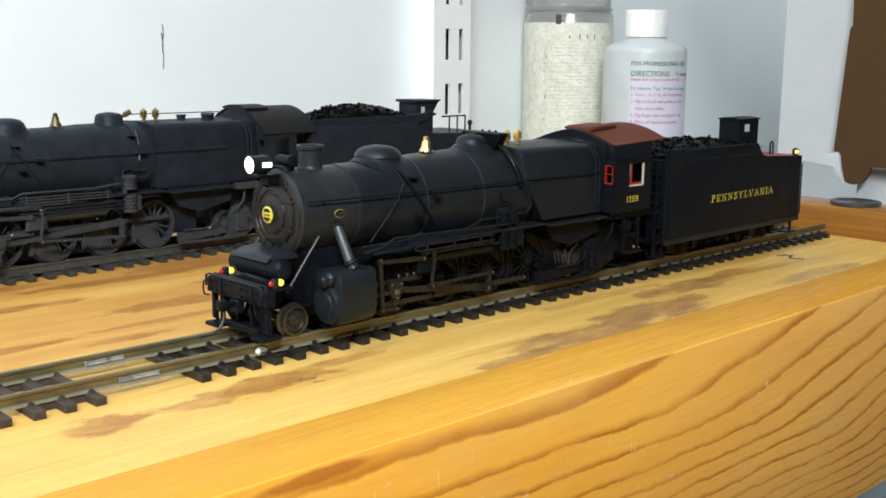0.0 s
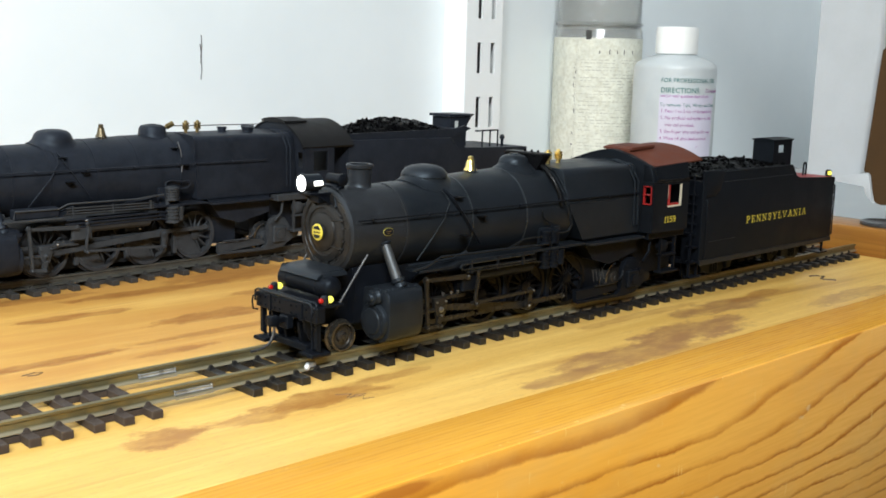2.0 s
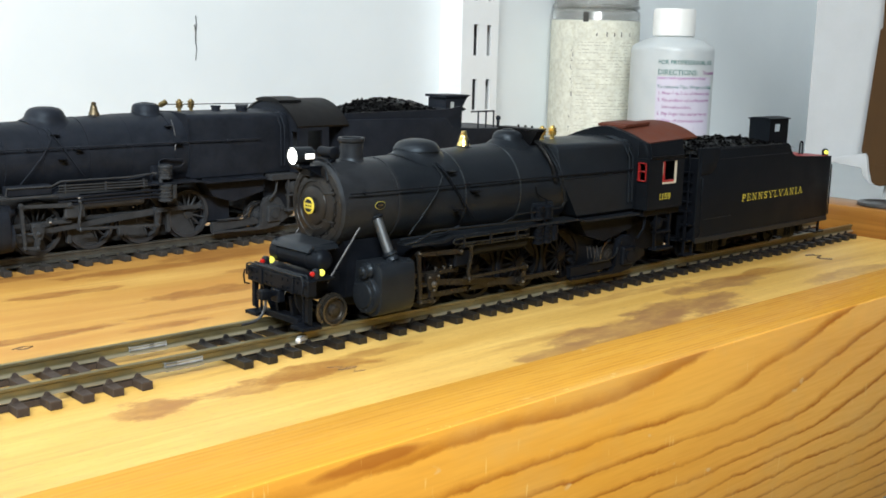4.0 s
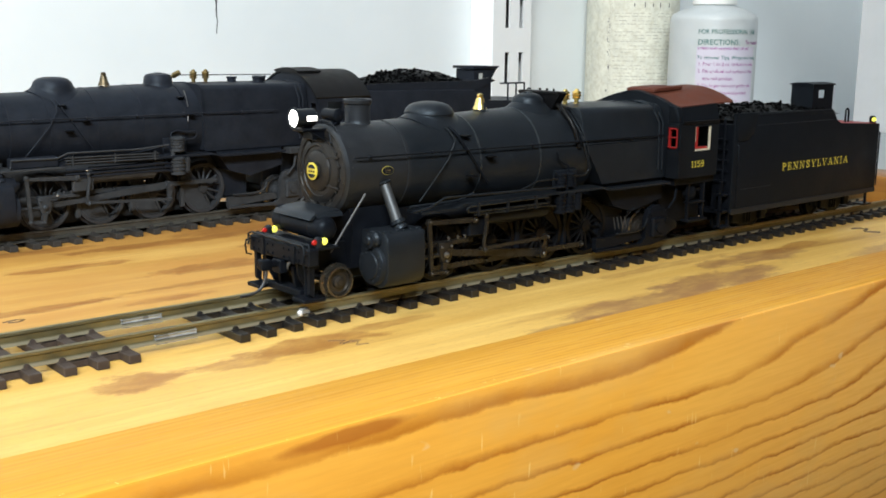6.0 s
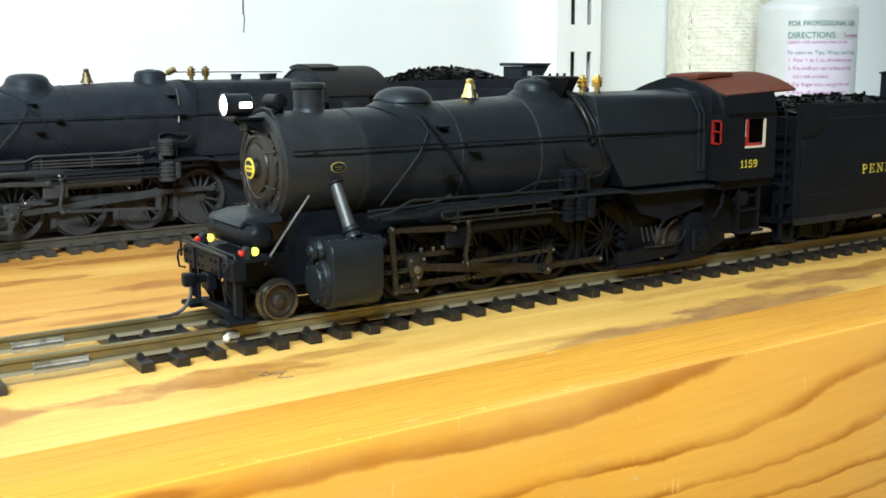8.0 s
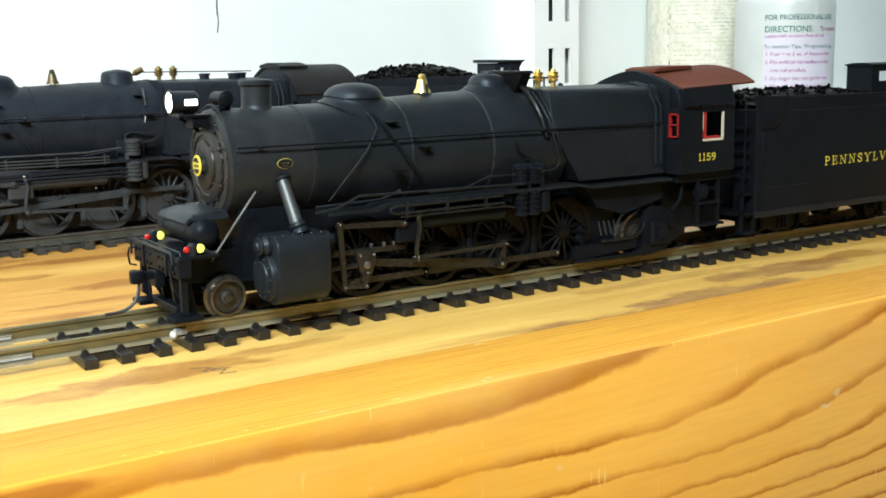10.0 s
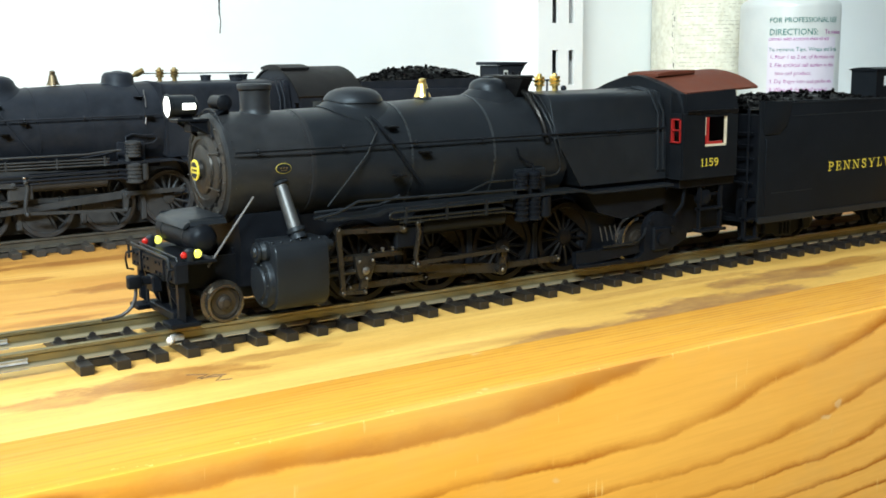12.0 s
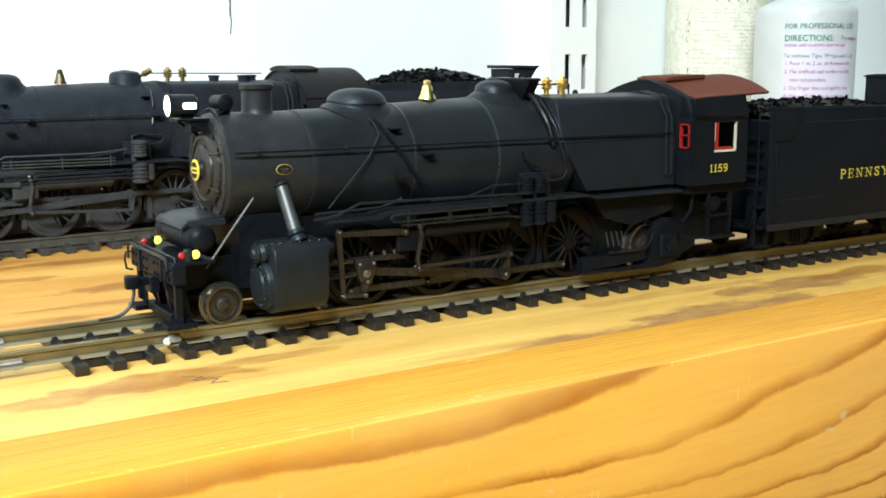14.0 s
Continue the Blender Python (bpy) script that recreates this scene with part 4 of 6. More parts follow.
        lathe(pc, (px_, -16.2, z0), (0, 0, 1), [(r * 0.7, -0.3), (r, 0), (r, 0.6), (r * 0.86, 0.7)] + [(r * k, z0 * 0 + 0.7 + (z1 - z0 - 1.4) * u) for u, k in ((0.15, 0.86), (0.18, 0.98), (0.3, 0.98), (0.33, 0.86), (0.45, 0.86), (0.48, 0.98), (0.6, 0.98), (0.63, 0.86), (0.75, 0.86), (0.78, 0.98), (0.9, 0.98), (0.93, 0.86))] + [(r * 0.88, z1 - z0 - 0.7), (r, z1 - z0 - 0.6), (r, z1 - z0), (r * 0.6, z1 - z0 + 0.5), (0, z1 - z0 + 0.6)], 20)
        part("pump_cylinder", pc, pmat, pump)
    part("pump_cylinder", lathe(B(), (93.6, -15.8, 21.0), (0, 0, 1), [(1.4, 0), (1.7, 0.4), (1.7, 5.0), (1.2, 5.6), (0, 5.7)], 16), pmat, pump)
    part("piston_rod", rod(B(), (88.6, -16.2, 26.0), (88.6, -16.2, 29.0), 0.8), pmat, pump)
    if lit:
        part("pump_pipe", pipe(B(), [(90.1, -15.8, 32.6), (90.4, -15.4, 34.2), (88.4, -15.0, 35.0), (86.6, -14.8, 36.4), (86.2, -14.6, 38.4)], 0.26), under, pump)
    else:
        part("pump_pipe", pipe(B(), [(88.6, -15.2, 33.0), (88.8, -14.6, 34.6), (91, -14.8, 35.4), (95, -15.2, 34.8), (98.2, -15.4, 34.9), (98.9, -15.5, 33.6), (97.6, -15.5, 32.4), (94.5, -15.4, 32.2)], 0.28), blk, pump)
    for x, y, z in ((53.2, -11.4, 44.6), (60.4, -14.0, 38.7), (53.3, -14.3, 33.8)) if lit else ((51, -10.8, 45.0), (58, -13.6, 40.0), (52, -13.9, 37.0), (95, -11.2, 46.5), (97, -15.0, 40.5)):
        part("boiler_step", box(B(), x - 1.3, x + 1.3, y - 1.2, y + 1.2, z - 0.18, z + 0.2, 0.08, 1), M_DRIVER, L)
    part("board_edge", pipe(B(), [(29.8, -17.7, 26.6), (35.1, -17.7, 27.2), (37.8, -17.7, 28.2), (40.6, -17.7, 29.4), (60, -17.7, 29.1), (86, -17.7, 28.6)] if lit else [(29.8, -17.7, 26.6), (30.2, -17.7, 29.2), (45.5, -17.7, 29.0), (49.0, -17.7, 30.4), (75.0, -17.8, 30.2), (82, -17.8, 30.8), (86, -17.8, 31.0)], 0.3), blk if lit else S["under"], L)
    if not lit:
        # steps, front apron boxes and cooling pipes on the parked engine
        part("apron_box", box(B(), 30.5, 46.0, -17.4, -13.2, 26.4, 29.6, 0.3, 1), blk, L)
        part("apron_plate", box(B(), 26.5, 47.5, -18.4, -12.0, 25.6, 26.3, 0.1, 1), S["under"], L)
        # Added black sheet stands in for the shade between the cooling pipes.
        part("pipe_gap_shade", box(B(), 48.5, 82, -17.5, -17.3, 26.6, 29.2), M_DRIVER, L)
        cool = B()
        for z in (28.9, 28.0, 27.1):
            pipe(cool, [(48.0, -17.9, z), (82.0, -17.9, z - 0.4)], 0.27, 6)
        for x in (50.5, 65.6, 80.5):
            box(cool, x - 0.25, x + 0.25, -18.3, -17.6, 26.3, 29.4)
        part("cooling_pipe", cool, S["under"], L)
        part("valve_stem", pipe(B(), [(97.4, -9.6, 48.6), (97.0, -11.9, 46.0), (96.6, -13.4, 43.4)], 0.22, 6), M_BRACE, L, "thin grey pipe fitting")
        part("valve_stem", pipe(B(), [(96.0, -14.6, 40.6), (95.6, -14.9, 38.2)], 0.22, 6), M_BRACE, L, "thin grey pipe fitting")
        # Three small bright metal balls along the running gear.
        for x, z, y in ((55.6, 24.4, -17.4), (45.5, 17.0, -16.0), (78.5, 19.0, -13.4)):
            part("bright_spot", ball(B(), (x, y, z), 0.6, 8, 0.6), M_BRIGHT, L, "small bright metal ball")
    # cylinders
    for s in (-1, 1):
        cy = B()
        fx = 18.4 if lit else 16.2
        if lit:
            prism(cy, [(s * 12.2, 22.7), (s * 17.6, 22.6), (s * 19.3, 22.0), (s * 20.2, 20.8), (s * 20.5, 18.6), (s * 20.5, 12.4), (s * 20.0, 10.0), (s * 18.8, 8.5), (s * 16.6, 7.7), (s * 13.4, 8.0), (s * 9.0, 11), (s * 8.8, 22.0)], "x", fx + 1.2, 31.8, 0.35)
        else:
            prism(cy, [(s * 12.2, 22.6), (s * 16.6, 22.6), (s * 18.4, 22.0), (s * 19.5, 20.8), (s * 20.0, 19.0), (s * 20.3, 15.6), (s * 20.2, 12.8), (s * 19.4, 10.6), (s * 17.8, 9.0), (s * 15.6, 8.3), (s * 13.0, 8.6), (s * 9.0, 11), (s * 8.8, 22.0)], "x", 17.0, 30.2, 0.5)
        lathe(cy, (fx, s * 14.8, 13.6), (1, 0, 0), [(5.0, 0), (5.2, 0.3), (5.2, 31.6 - fx), (4.8, 31.9 - fx)], 32)
        cyl = part("cylinder", cy, S["cyl"], L)
        cc = B()
        lathe(cc, (fx + 0.1, s * 14.8, 13.6), (-1, 0, 0), [(4.9, -0.2), (4.8, 0.3), (3.6, 0.5), (3.4, 0.9), (1.4, 1.1), (0, 1.2)], 28)
        for k in range(10):
            a = 2 * math.pi * k / 10
            ball(cc, (fx - 0.3, s * 14.8 + 4.2 * math.cos(a), 13.6 + 4.2 * math.sin(a)), 0.28, 6)
        part("cylinder_cover", cc, S["cyl"], cyl)
        vc = B()
        if lit:
            lathe(vc, (16.9, s * 15.6, 20.4), (1, 0, 0), [(0, -0.6), (0.9, -0.5), (1.2, 0), (2.0, 0.1), (2.1, 0.6), (1.7, 1.0), (1.9, 1.4), (2.2, 1.8), (2.2, 14.6), (2.0, 15.6), (2.0, 16.6), (1.2, 16.8), (1.0, 18.0), (0, 18.1)], 24)
            for x in (19.9, 21.8, 24.0, 26.2, 28.4, 30.6):
                ball(vc, (x, s * 18.4, 22.5), 0.3, 6)
        else:
            lathe(vc, (14.8, s * 15.6, 21.2), (1, 0, 0), [(0, -0.6), (1.0, -0.5), (1.3, 0), (2.4, 0.1), (2.5, 0.6), (2.0, 1.0), (2.3, 1.6), (2.9, 2.0), (2.9, 14.6), (2.5, 15.2), (2.5, 16.6), (1.2, 16.8), (1.0, 18.2), (0, 18.3)], 24)
        part("valve_chest", vc, S["cyl"], cyl)
        part("steam_pipe", rod(B(), (25.4, s * 11.3, 33.6), (26.6, s * 15.9, 23.2), 1.35, 1.5, 20), M_STEAM if lit else blk, L, "shiny dark metal slanting steam pipe" if lit else "")
        part("pipe_flange", lathe(B(), (26.4, s * 15.5, 24.6), (0.15, s * 0.45, -0.9), [(1.7, 0), (2.0, 0.2), (2.0, 1.0), (1.6, 1.3), (1.9, 1.8), (1.9, 2.6)], 18), blk, L)
        part("pipe_collar", lathe(B(), (25.35, s * 11.1, 34.1), (0.15, s * 0.45, -0.9), [(1.6, 0), (1.85, 0.2), (1.8, 0.6), (1.45, 0.8)], 18), blk, L)
        part("smokebox_brace", rod(B(), (18.8, s * 12.0, 31.6), (8.0, s * 12.0, 17.8), 0.26, 0.26, 8), S["brace"], L, "thin bare metal brace rod")
    # saddle
    part("smokebox_saddle", prism(B(), [(-8, 27.5), (-9.6, 22), (-8.8, 12), (8.8, 12), (9.6, 22), (8, 27.5)], "x", 16.5, 31.0), under, L)
    # pilot deck, beam, steps
    dk = B()
    prism(dk, [(4.2, 25.7), (4.7, 26.5), (5.8, 27.1), (8.0, 27.5), (13.4, 27.8), (13.4, 27.2), (8.2, 27.0), (6.2, 26.6), (5.2, 26.0), (4.8, 25.4)], "y", -8.6, 8.6, 0.15)
    for s in (-1, 1):
        prism(dk, [(s * 8.5, 27.5), (s * 9.4, 27.2), (s * 10.0, 26.3), (s * 9.6, 26.2), (s * 9.1, 26.8), (s * 8.5, 27.0)], "x", 5.6, 13.4)
    part("pilot_deck", dk, blk if lit else smoke, L, "flat grey deck plate over the pilot")
    tk = B()
    lathe(tk, (7.8, -11.4, 23.5), (0, 1, 0), [(0, -0.8), (1.5, -0.6), (2.5, 0.0), (3.1, 1.0), (3.1, 21.5), (2.4, 22.4), (0, 22.7)], 28)
    for y in (-7, 6.4):
        lathe(tk, (7.8, y, 23.5), (0, 1, 0), [(3.0, 0), (3.2, 0.05), (3.2, 0.75), (3.0, 0.8)], 28)
    part("pilot_air_tank", tk, under, L)
    bmv = B()
    box(bmv, 0.2, 3.2, -14.0, 14.0, 15.2, 19.4, 0.25, 1)
    box(bmv, 0.6, 9.5, -13.6, 13.6, 18.9, 19.6, 0.15, 1)
    for s in (-1, 1):
        box(bmv, 3.0, 16.5, s * 6.0 - 0.6, s * 6.0 + 0.6, 12.5, 18.9)
        pipe(bmv, [(0.4, s * 13.4, 18.4), (-1.0, s * 13.6, 18.2), (-1.3, s * 13.6, 16.8), (-1.0, s * 13.6, 14.6), (0.4, s * 13.4, 14.2)], 0.25, 6)
        for k, y in enumerate((11.8, 9.4, 5.0, 2.6)):
            rod(bmv, (0.3, s * y, 18.3), (-0.15, s * y, 18.3), 0.35, seg=8)
            rod(bmv, (0.3, s * y, 16.2), (-0.15, s * y, 16.2), 0.35, seg=8)
        box(bmv, -0.2, 0.3, s * 7.2 - 0.7, s * 7.2 + 0.7, 15.0, 19.6, 0.1, 1)
    part("pilot_beam", bmv, under, L)
    lever = B()
    pipe(lever, [(-0.6, 13.2, 17.0), (-0.6, 13.0, 20.0), (-0.4, 11.8, 20.5), (-0.4, -11.8, 20.5), (-0.6, -13.0, 20.0), (-0.6, -13.2, 17.0)], 0.3, 8)
    pipe(lever, [(1.4, 12.4, 19.6), (1.4, 12.0, 20.4), (1.4, -12.0, 20.4), (1.4, -12.4, 19.6)], 0.25, 8)
    for y in (-9, -3, 3, 9):
        rod(lever, (-0.4, y, 20.5), (1.4, y, 19.6), 0.25, seg=6)
    part("uncoupling_lever", lever, blk, L)
    pl = B()
    for s in (-1, 1):
        prism(pl, [(0.8, 15.2), (4.4, 15.2), (5.6, 10.0), (6.0, 6.0), (4.6, 6.0), (2.6, 9.6), (1.2, 12.0)], "y", s * 7.4 - 0.4, s * 7.4 + 0.4)
        prism(pl, [(1.0, 15.2), (2.4, 15.2), (2.4, 7.0), (1.0, 8.0)], "y", s * 12.4 - 0.6, s * 12.4 + 0.6)
        box(pl, -1.0, 5.4, s * 10.8 - 2.8, s * 10.8 + 2.8, 6.0, 7.0, 0.15, 1)
        prism(pl, [(2.0, 13.5), (4.0, 13.5), (6.0, 6.6), (3.0, 6.6)], "y", s * 3.4 - 0.6, s * 3.4 + 0.6)
    box(pl, 1.6, 5.2, -7.6, 7.6, 6.2, 8.0, 0.2, 1)
    box(pl, -0.6, 1.6, -2.0, 2.0, 11.6, 15.2, 0.3, 1)
    for y in (-9.8, 9.8):
        rod(pl, (2.0, y, 15.2), (2.0, y, 7.0), 0.4, seg=8)
    part("pilot", pl, under, L)
    cp = B()
    box(cp, -3.4, 0.4, -0.9, 0.9, 13.3, 15.0, 0.3, 1)
    box(cp, -5.6, -2.6, -1.7, 0.4, 12.8, 15.6, 0.5, 2)
    box(cp, -5.2, -3.4, 0.5, 1.6, 12.9, 15.5, 0.4, 2)
    part("coupler", cp, S["coupler"], L)
    hose = B()
    pipe(hose, [(-3.8, -0.6, 13.0), (-3.9, -0.8, 11.6), (-4.3, -0.9, 10.2), (-5.0, -0.9, 9.0), (-6.0, -0.9, 8.1), (-7.2, -0.9, 7.5), (-8.8, -0.9, 7.2), (-11.4, -0.9, 7.1)], 0.4)
    part("coupler_pin", hose, M_PIN, L, "curved dark steel trip pin")
    if lit:
        for s in (-1, 1):
            my, mx = (-12.3, 5.6) if s < 0 else (9.6, 4.8)
            mk = part("marker_lamp", lathe(B(), (mx - 1.5, my, 19.9), (0, 0, 1), [(0.9, -0.6), (1.1, 0), (1.1, 1.8), (0.6, 2.3), (0, 2.4)], 14), blk, L)
            part("yellow_lens", ball(B(), (mx, my - 0.4, 21.0), 0.95, 14), M_YJEWEL, mk, "glowing yellow lens")
            part("red_lens", ball(B(), (mx - 2.8, my - 0.2, 20.9), 0.75, 12), M_RJEWEL, mk, "red lens")
    # wheels
    def wheel(x, r, spokes, fl=0.7, y=8.6, hub=1.4, weight=False, name="driving_wheel", turn=0.0, mat=None):
        z = RAIL_TOP + r
        for s in (-1, 1):
            w = B()
            lathe(w, (x, s * y, z), (0, s, 0), [(r * 0.84, -1.2), (r + fl, -1.2), (r + fl, -0.6), (r, -0.4), (r * 0.99, 1.3), (r * 0.86, 1.35), (r * 0.84, 0.9)], 40, ring=True)
            ob = part(name, w, mat or (S["tyre"] if spokes else S["truck"]), L)
            c = B()
            if spokes:
                lathe(c, (x, s * y, z), (0, s, 0), [(hub, -1.0), (hub, 1.3), (hub * 0.6, 1.5), (0, 1.6)], 18)
                for i in range(spokes):
                    a = 2 * math.pi * i / spokes + turn
                    d = Vector((math.cos(a), 0, math.sin(a)))
                    rod(c, Vector((x, s * (y + 0.4), z)) + d * hub * 0.8, Vector((x, s * (y + 0.2), z)) + d * r * 0.9, 0.5, 0.36, 6)
                if weight:
                    pts = [(x + r * 0.86 * math.cos(a), z + r * 0.86 * math.sin(a)) for a in [turn + math.pi + math.radians(-S["wt"] + S["wt"] / 6.5 * k) for k in range(14)]]
                    y0, y1 = sorted((s * (y - 0.2), s * (y + 0.95)))
                    prism(c, pts, "y", y0, y1)
            else:
                lathe(c, (x, s * y, z), (0, s, 0), [(r * 0.86, 0.2), (r * 0.8, 0.6), (r * 0.74, 0.6), (r * 0.62, -0.1), (r * 0.42, 0.0), (r * 0.38, 0.9), (r * 0.22, 1.2), (r * 0.2, 1.5), (0, 1.6)], 28)
            part("spokes" if spokes else "wheel_disc", c, S["centre"] if spokes else S["disc"], ob)
        part("axle", rod(B(), (x, -y, z), (x, y, z), 1.2), under, L)
    DRV = (45.2, 65.2, 85.2, 105.2) if lit else (43.8, 63.6, 83.6, 104.0)
    CR = S["crank"]
    for x in DRV:
        wheel(x, 9.0, 15, weight=True, turn=math.radians(CR), hub=1.9)
    wheel(12.4 if lit else 11.6, 4.1 if lit else 4.5, 0, name="pilot_wheel")
    wheel(129.6 if lit else 136.0, 6.1 if lit else 5.4, 0, name="trailing_wheel", y=10.0, mat=S["trail"])
    # frame
    fr = B()
    for s in (-1, 1):
        box(fr, 16, 118, s * 5.2 - 0.6, s * 5.2 + 0.6, 9.0, 20.0)
    box(fr, 30, 118, -6.5, 6.5, 18, 26)
    box(fr, 33, 112, -4.6, 4.6, 6.2, 18.4)
    for x in (55, 75, 95):
        box(fr, x - 1, x + 1, -8, 8, 10.5, 15)
    for x in (55.2, 75.2, 95.2):
        for s in (-1, 1):
            box(fr, x - 0.8, x + 0.8, s * 9.4 - 0.9, s * 9.4 + 0.9, 8.0, 19.0, 0.2, 1)
    if lit:
        box(fr, 111.5, 138, -8.6, 8.6, 6.2, 16.0, 0.4, 1)
    part("engine_frame", fr, under, L)
    for s in (-1, 1):
        tf = B()
        prism(tf, [(106, 7.0), (127, 6.4), (129.0, 8.0), (129.2, 14.6), (130.6, 17.4), (133.0, 18.5), (136.0, 18.3), (138.6, 16.6), (140.4, 13.4), (144.8, 12.2), (144.8, 10.0), (140.0, 8.6), (137.0, 6.2), (131.5, 5.6), (127.4, 5.6), (106, 6.0)], "y", s * 13.2 - 0.9, s * 13.2 + 0.9, 0.2)
        prism(tf, [(106, 10.2), (126.5, 10.2), (128.5, 8.0), (106, 6.6)], "y", s * 12.6 - 0.8, s * 12.6 + 0.8)
        box(tf, 131.4, 137.6, s * 14.4 - 0.8, s * 14.4 + 0.8, 8.0, 14.4, 0.5, 1)
        rod(tf, (134.4, s * 15.0, 11.2), (134.4, s * 15.8, 11.2), 1.7, seg=14)
        rod(tf, (138.8, s * 13.8, 13.2), (138.8, s * 14.8, 13.2), 0.9)
        rod(tf, (131.0, s * 13.8, 16.0), (131.0, s * 14.6, 16.0), 0.6)
        if not lit:
            bmesh.ops.translate(tf, vec=(6.4, 0, 0), verts=tf.verts[:])
        part("trailing_truck", tf, under, L)
        for k in range(4 if lit else 0):
            part("truck_spring", rod(B(), (113.8 + k * 1.7, s * 13.4, 16.2), (114.8 + k * 1.8, s * 13.4, 12.4), 0.15, seg=6), M_STEAM, L)
        part("equaliser_rod", pipe(B(), [(114, s * 14.4, 11.1), (123, s * 14.4, 11.0), (125.8, s * 14.4, 11.3), (127.6, s * 14.4, 12.0), (128.8, s * 14.3, 13.2), (129.2, s * 14.2, 14.6)], 0.3), M_PIPE if lit else S["truck"], L)
    # rods, crosshead and valve gear
    ca = math.radians(CR)
    throw = 6.2 if lit else 5.0
    px, pz = throw * math.cos(ca), throw * math.sin(ca)
    WZ = RAIL_TOP + 9.0

    ends = []

    def bar(bm, a, b, y, w0, w1, th=0.7):
        a, b = Vector((a[0], 0, a[1])), Vector((b[0], 0, b[1]))
        d = (b - a).normalized()
        n = Vector((-d.z, 0, d.x))
        q = [a + n * w0 / 2, b + n * w1 / 2, b - n * w1 / 2, a - n * w0 / 2]
        y0, y1 = sorted((y, y + (th if y > 0 else -th)))
        prism(bm, [(v.x, v.z) for v in q], "y", y0, y1)
        for c, w in ((a, w0), (b, w1)):
            lathe(bm, (c.x, y - (0.1 if y > 0 else -0.1), c.z), (0, 1 if y > 0 else -1, 0), [(w * 0.62, 0), (w * 0.62, th + 0.2), (w * 0.5, th + 0.3), (0, th + 0.3)], 14)
            ends.append((c.x, y + (th + 0.2 if y > 0 else -th - 0.2), c.z, w * 0.24))

    def pins(owner):
        for x, y, z, r in sorted(set((round(a, 2), round(b, 2), round(c, 2), round(d, 2)) for a, b, c, d in ends)):
            part("pin", ball(B(), (x, y, z), r, 10), M_PINEND if lit else rods, owner)
        ends.clear()
    for s in (-1, 1):
        sr = B()
        for a, b in zip(DRV, DRV[1:]):
            bar(sr, (a + px, WZ + pz), (b + px, WZ + pz), s * 11.0, 1.4, 1.4)
        pins(part("side_rod", sr, rods, L))
        xh = 43.4 if lit else 41.6
        mr = B()
        bar(mr, (xh + 1.0, 13.4), (DRV[2] + px, WZ + pz), s * 12.4, 1.6, 2.4)
        pins(part("main_rod", mr, rods, L))
        g = B()
        box(g, 32.0, 54.2, s * 13.6 - 0.7, s * 13.6 + 0.7, 15.7, 16.9, 0.15, 1)
        rod(g, (31.0, s * 14.8, 13.4), (41.0, s * 14.8, 13.4), 0.6)
        guide = part("crosshead_guide", g, rods, L)
        for x in (45.5, 48.8, 51.4):
            part("oil_cup", lathe(B(), (x, s * 13.8, 16.8), (0, 0, 1), [(0.3, 0), (0.35, 0.5), (0.5, 0.7), (0.45, 1.0), (0, 1.1)], 10), M_PINEND if lit else rods, guide)
        x_ = B()
        hx = xh - 41.6
        prism(x_, [(p + hx, q) for p, q in ((39.0, 16.8), (44.0, 16.8), (44.2, 14.6), (43.0, 11.2), (40.6, 10.8), (39.6, 13.0))], "y", s * 14.6 - 0.7, s * 14.6 + 0.7, 0.25)
        prism(x_, [(p + hx, q) for p, q in ((40.4, 11.4), (42.2, 11.4), (41.2, 8.4), (39.8, 8.6))], "y", s * 15.2 - 0.5, s * 15.2 + 0.5)
        head = part("crosshead", x_, rods, L)
        part("pin", lathe(B(), (xh, s * 15.4, 13.4), (0, s, 0), [(0.9, 0), (0.9, 0.3), (0.5, 0.5), (0.4, 0.8), (0, 0.9)], 12), M_PINEND if lit else rods, head)
        for x, z in ((40.0, 15.6), (43.4, 15.6), (41.8, 11.6)):
            part("pin", ball(B(), (x + hx, s * 15.5, z), 0.4, 8), M_PINEND if lit else rods, head)
        v = B()
        lv = 0.9 if lit else 0.0
        bar(v, (34.9 + lv, 23.4), (35.8 + lv, 9.3), s * 16.8, 1.2, 1.0)
        bar(v, (35.8 + lv, 9.3), (40.6 + hx, 8.9), s * 16.2, 0.9, 0.9)
        bar(v, (34.9 + lv, 22.9), (52.5, 22.2), s * 16.2, 1.0, 1.5)
        pins(part("valve_lever", v, rods, L))
        lk = B()
        pipe(lk, [(56.2, s * 16.8, 23.4), (56.6, s * 16.9, 21.0), (55.9, s * 17.0, 18.0), (55.5, s * 17.0, 15.6), (56.0, s * 17.0, 13.4)], 0.55)
        part("link_bracket", box(B(), 51.0, 58.5, s * 15.4 - 0.8, s * 15.4 + 0.8, 17.5, 22.6, 0.4, 1), under, L)
        ball(lk, (56.1, s * 17.2, 23.2), 0.8, 10)
        ball(lk, (56.0, s * 17.2, 13.5), 0.75, 10)
        part("valve_link", lk, rods, L)
        ex, ez = DRV[2] + px + (0.9 if lit else -0.5), WZ + pz + (4.9 if CR < 0 else -4.6)
        e = B()
        bar(e, (DRV[2] + px, WZ + pz), (ex, ez), s * 14.0, 2.2, 1.3, 0.9)
        bar(e, (ex, ez), (56.0, 13.6), s * 15.2, 0.9, 0.9)
        pins(part("eccentric_rod", e, rods, L))
    # cab
    cab_x0, cab_x1, hw = 137.0 if lit else 150.0, 157.4 + S["cab_more"], 19.2
    def roof_pts(w, ze, zc, n=14, dz=0.0):
        """Arc from eave to eave."""
        h = zc - ze
        r = (w * w + h * h) / (2 * h)
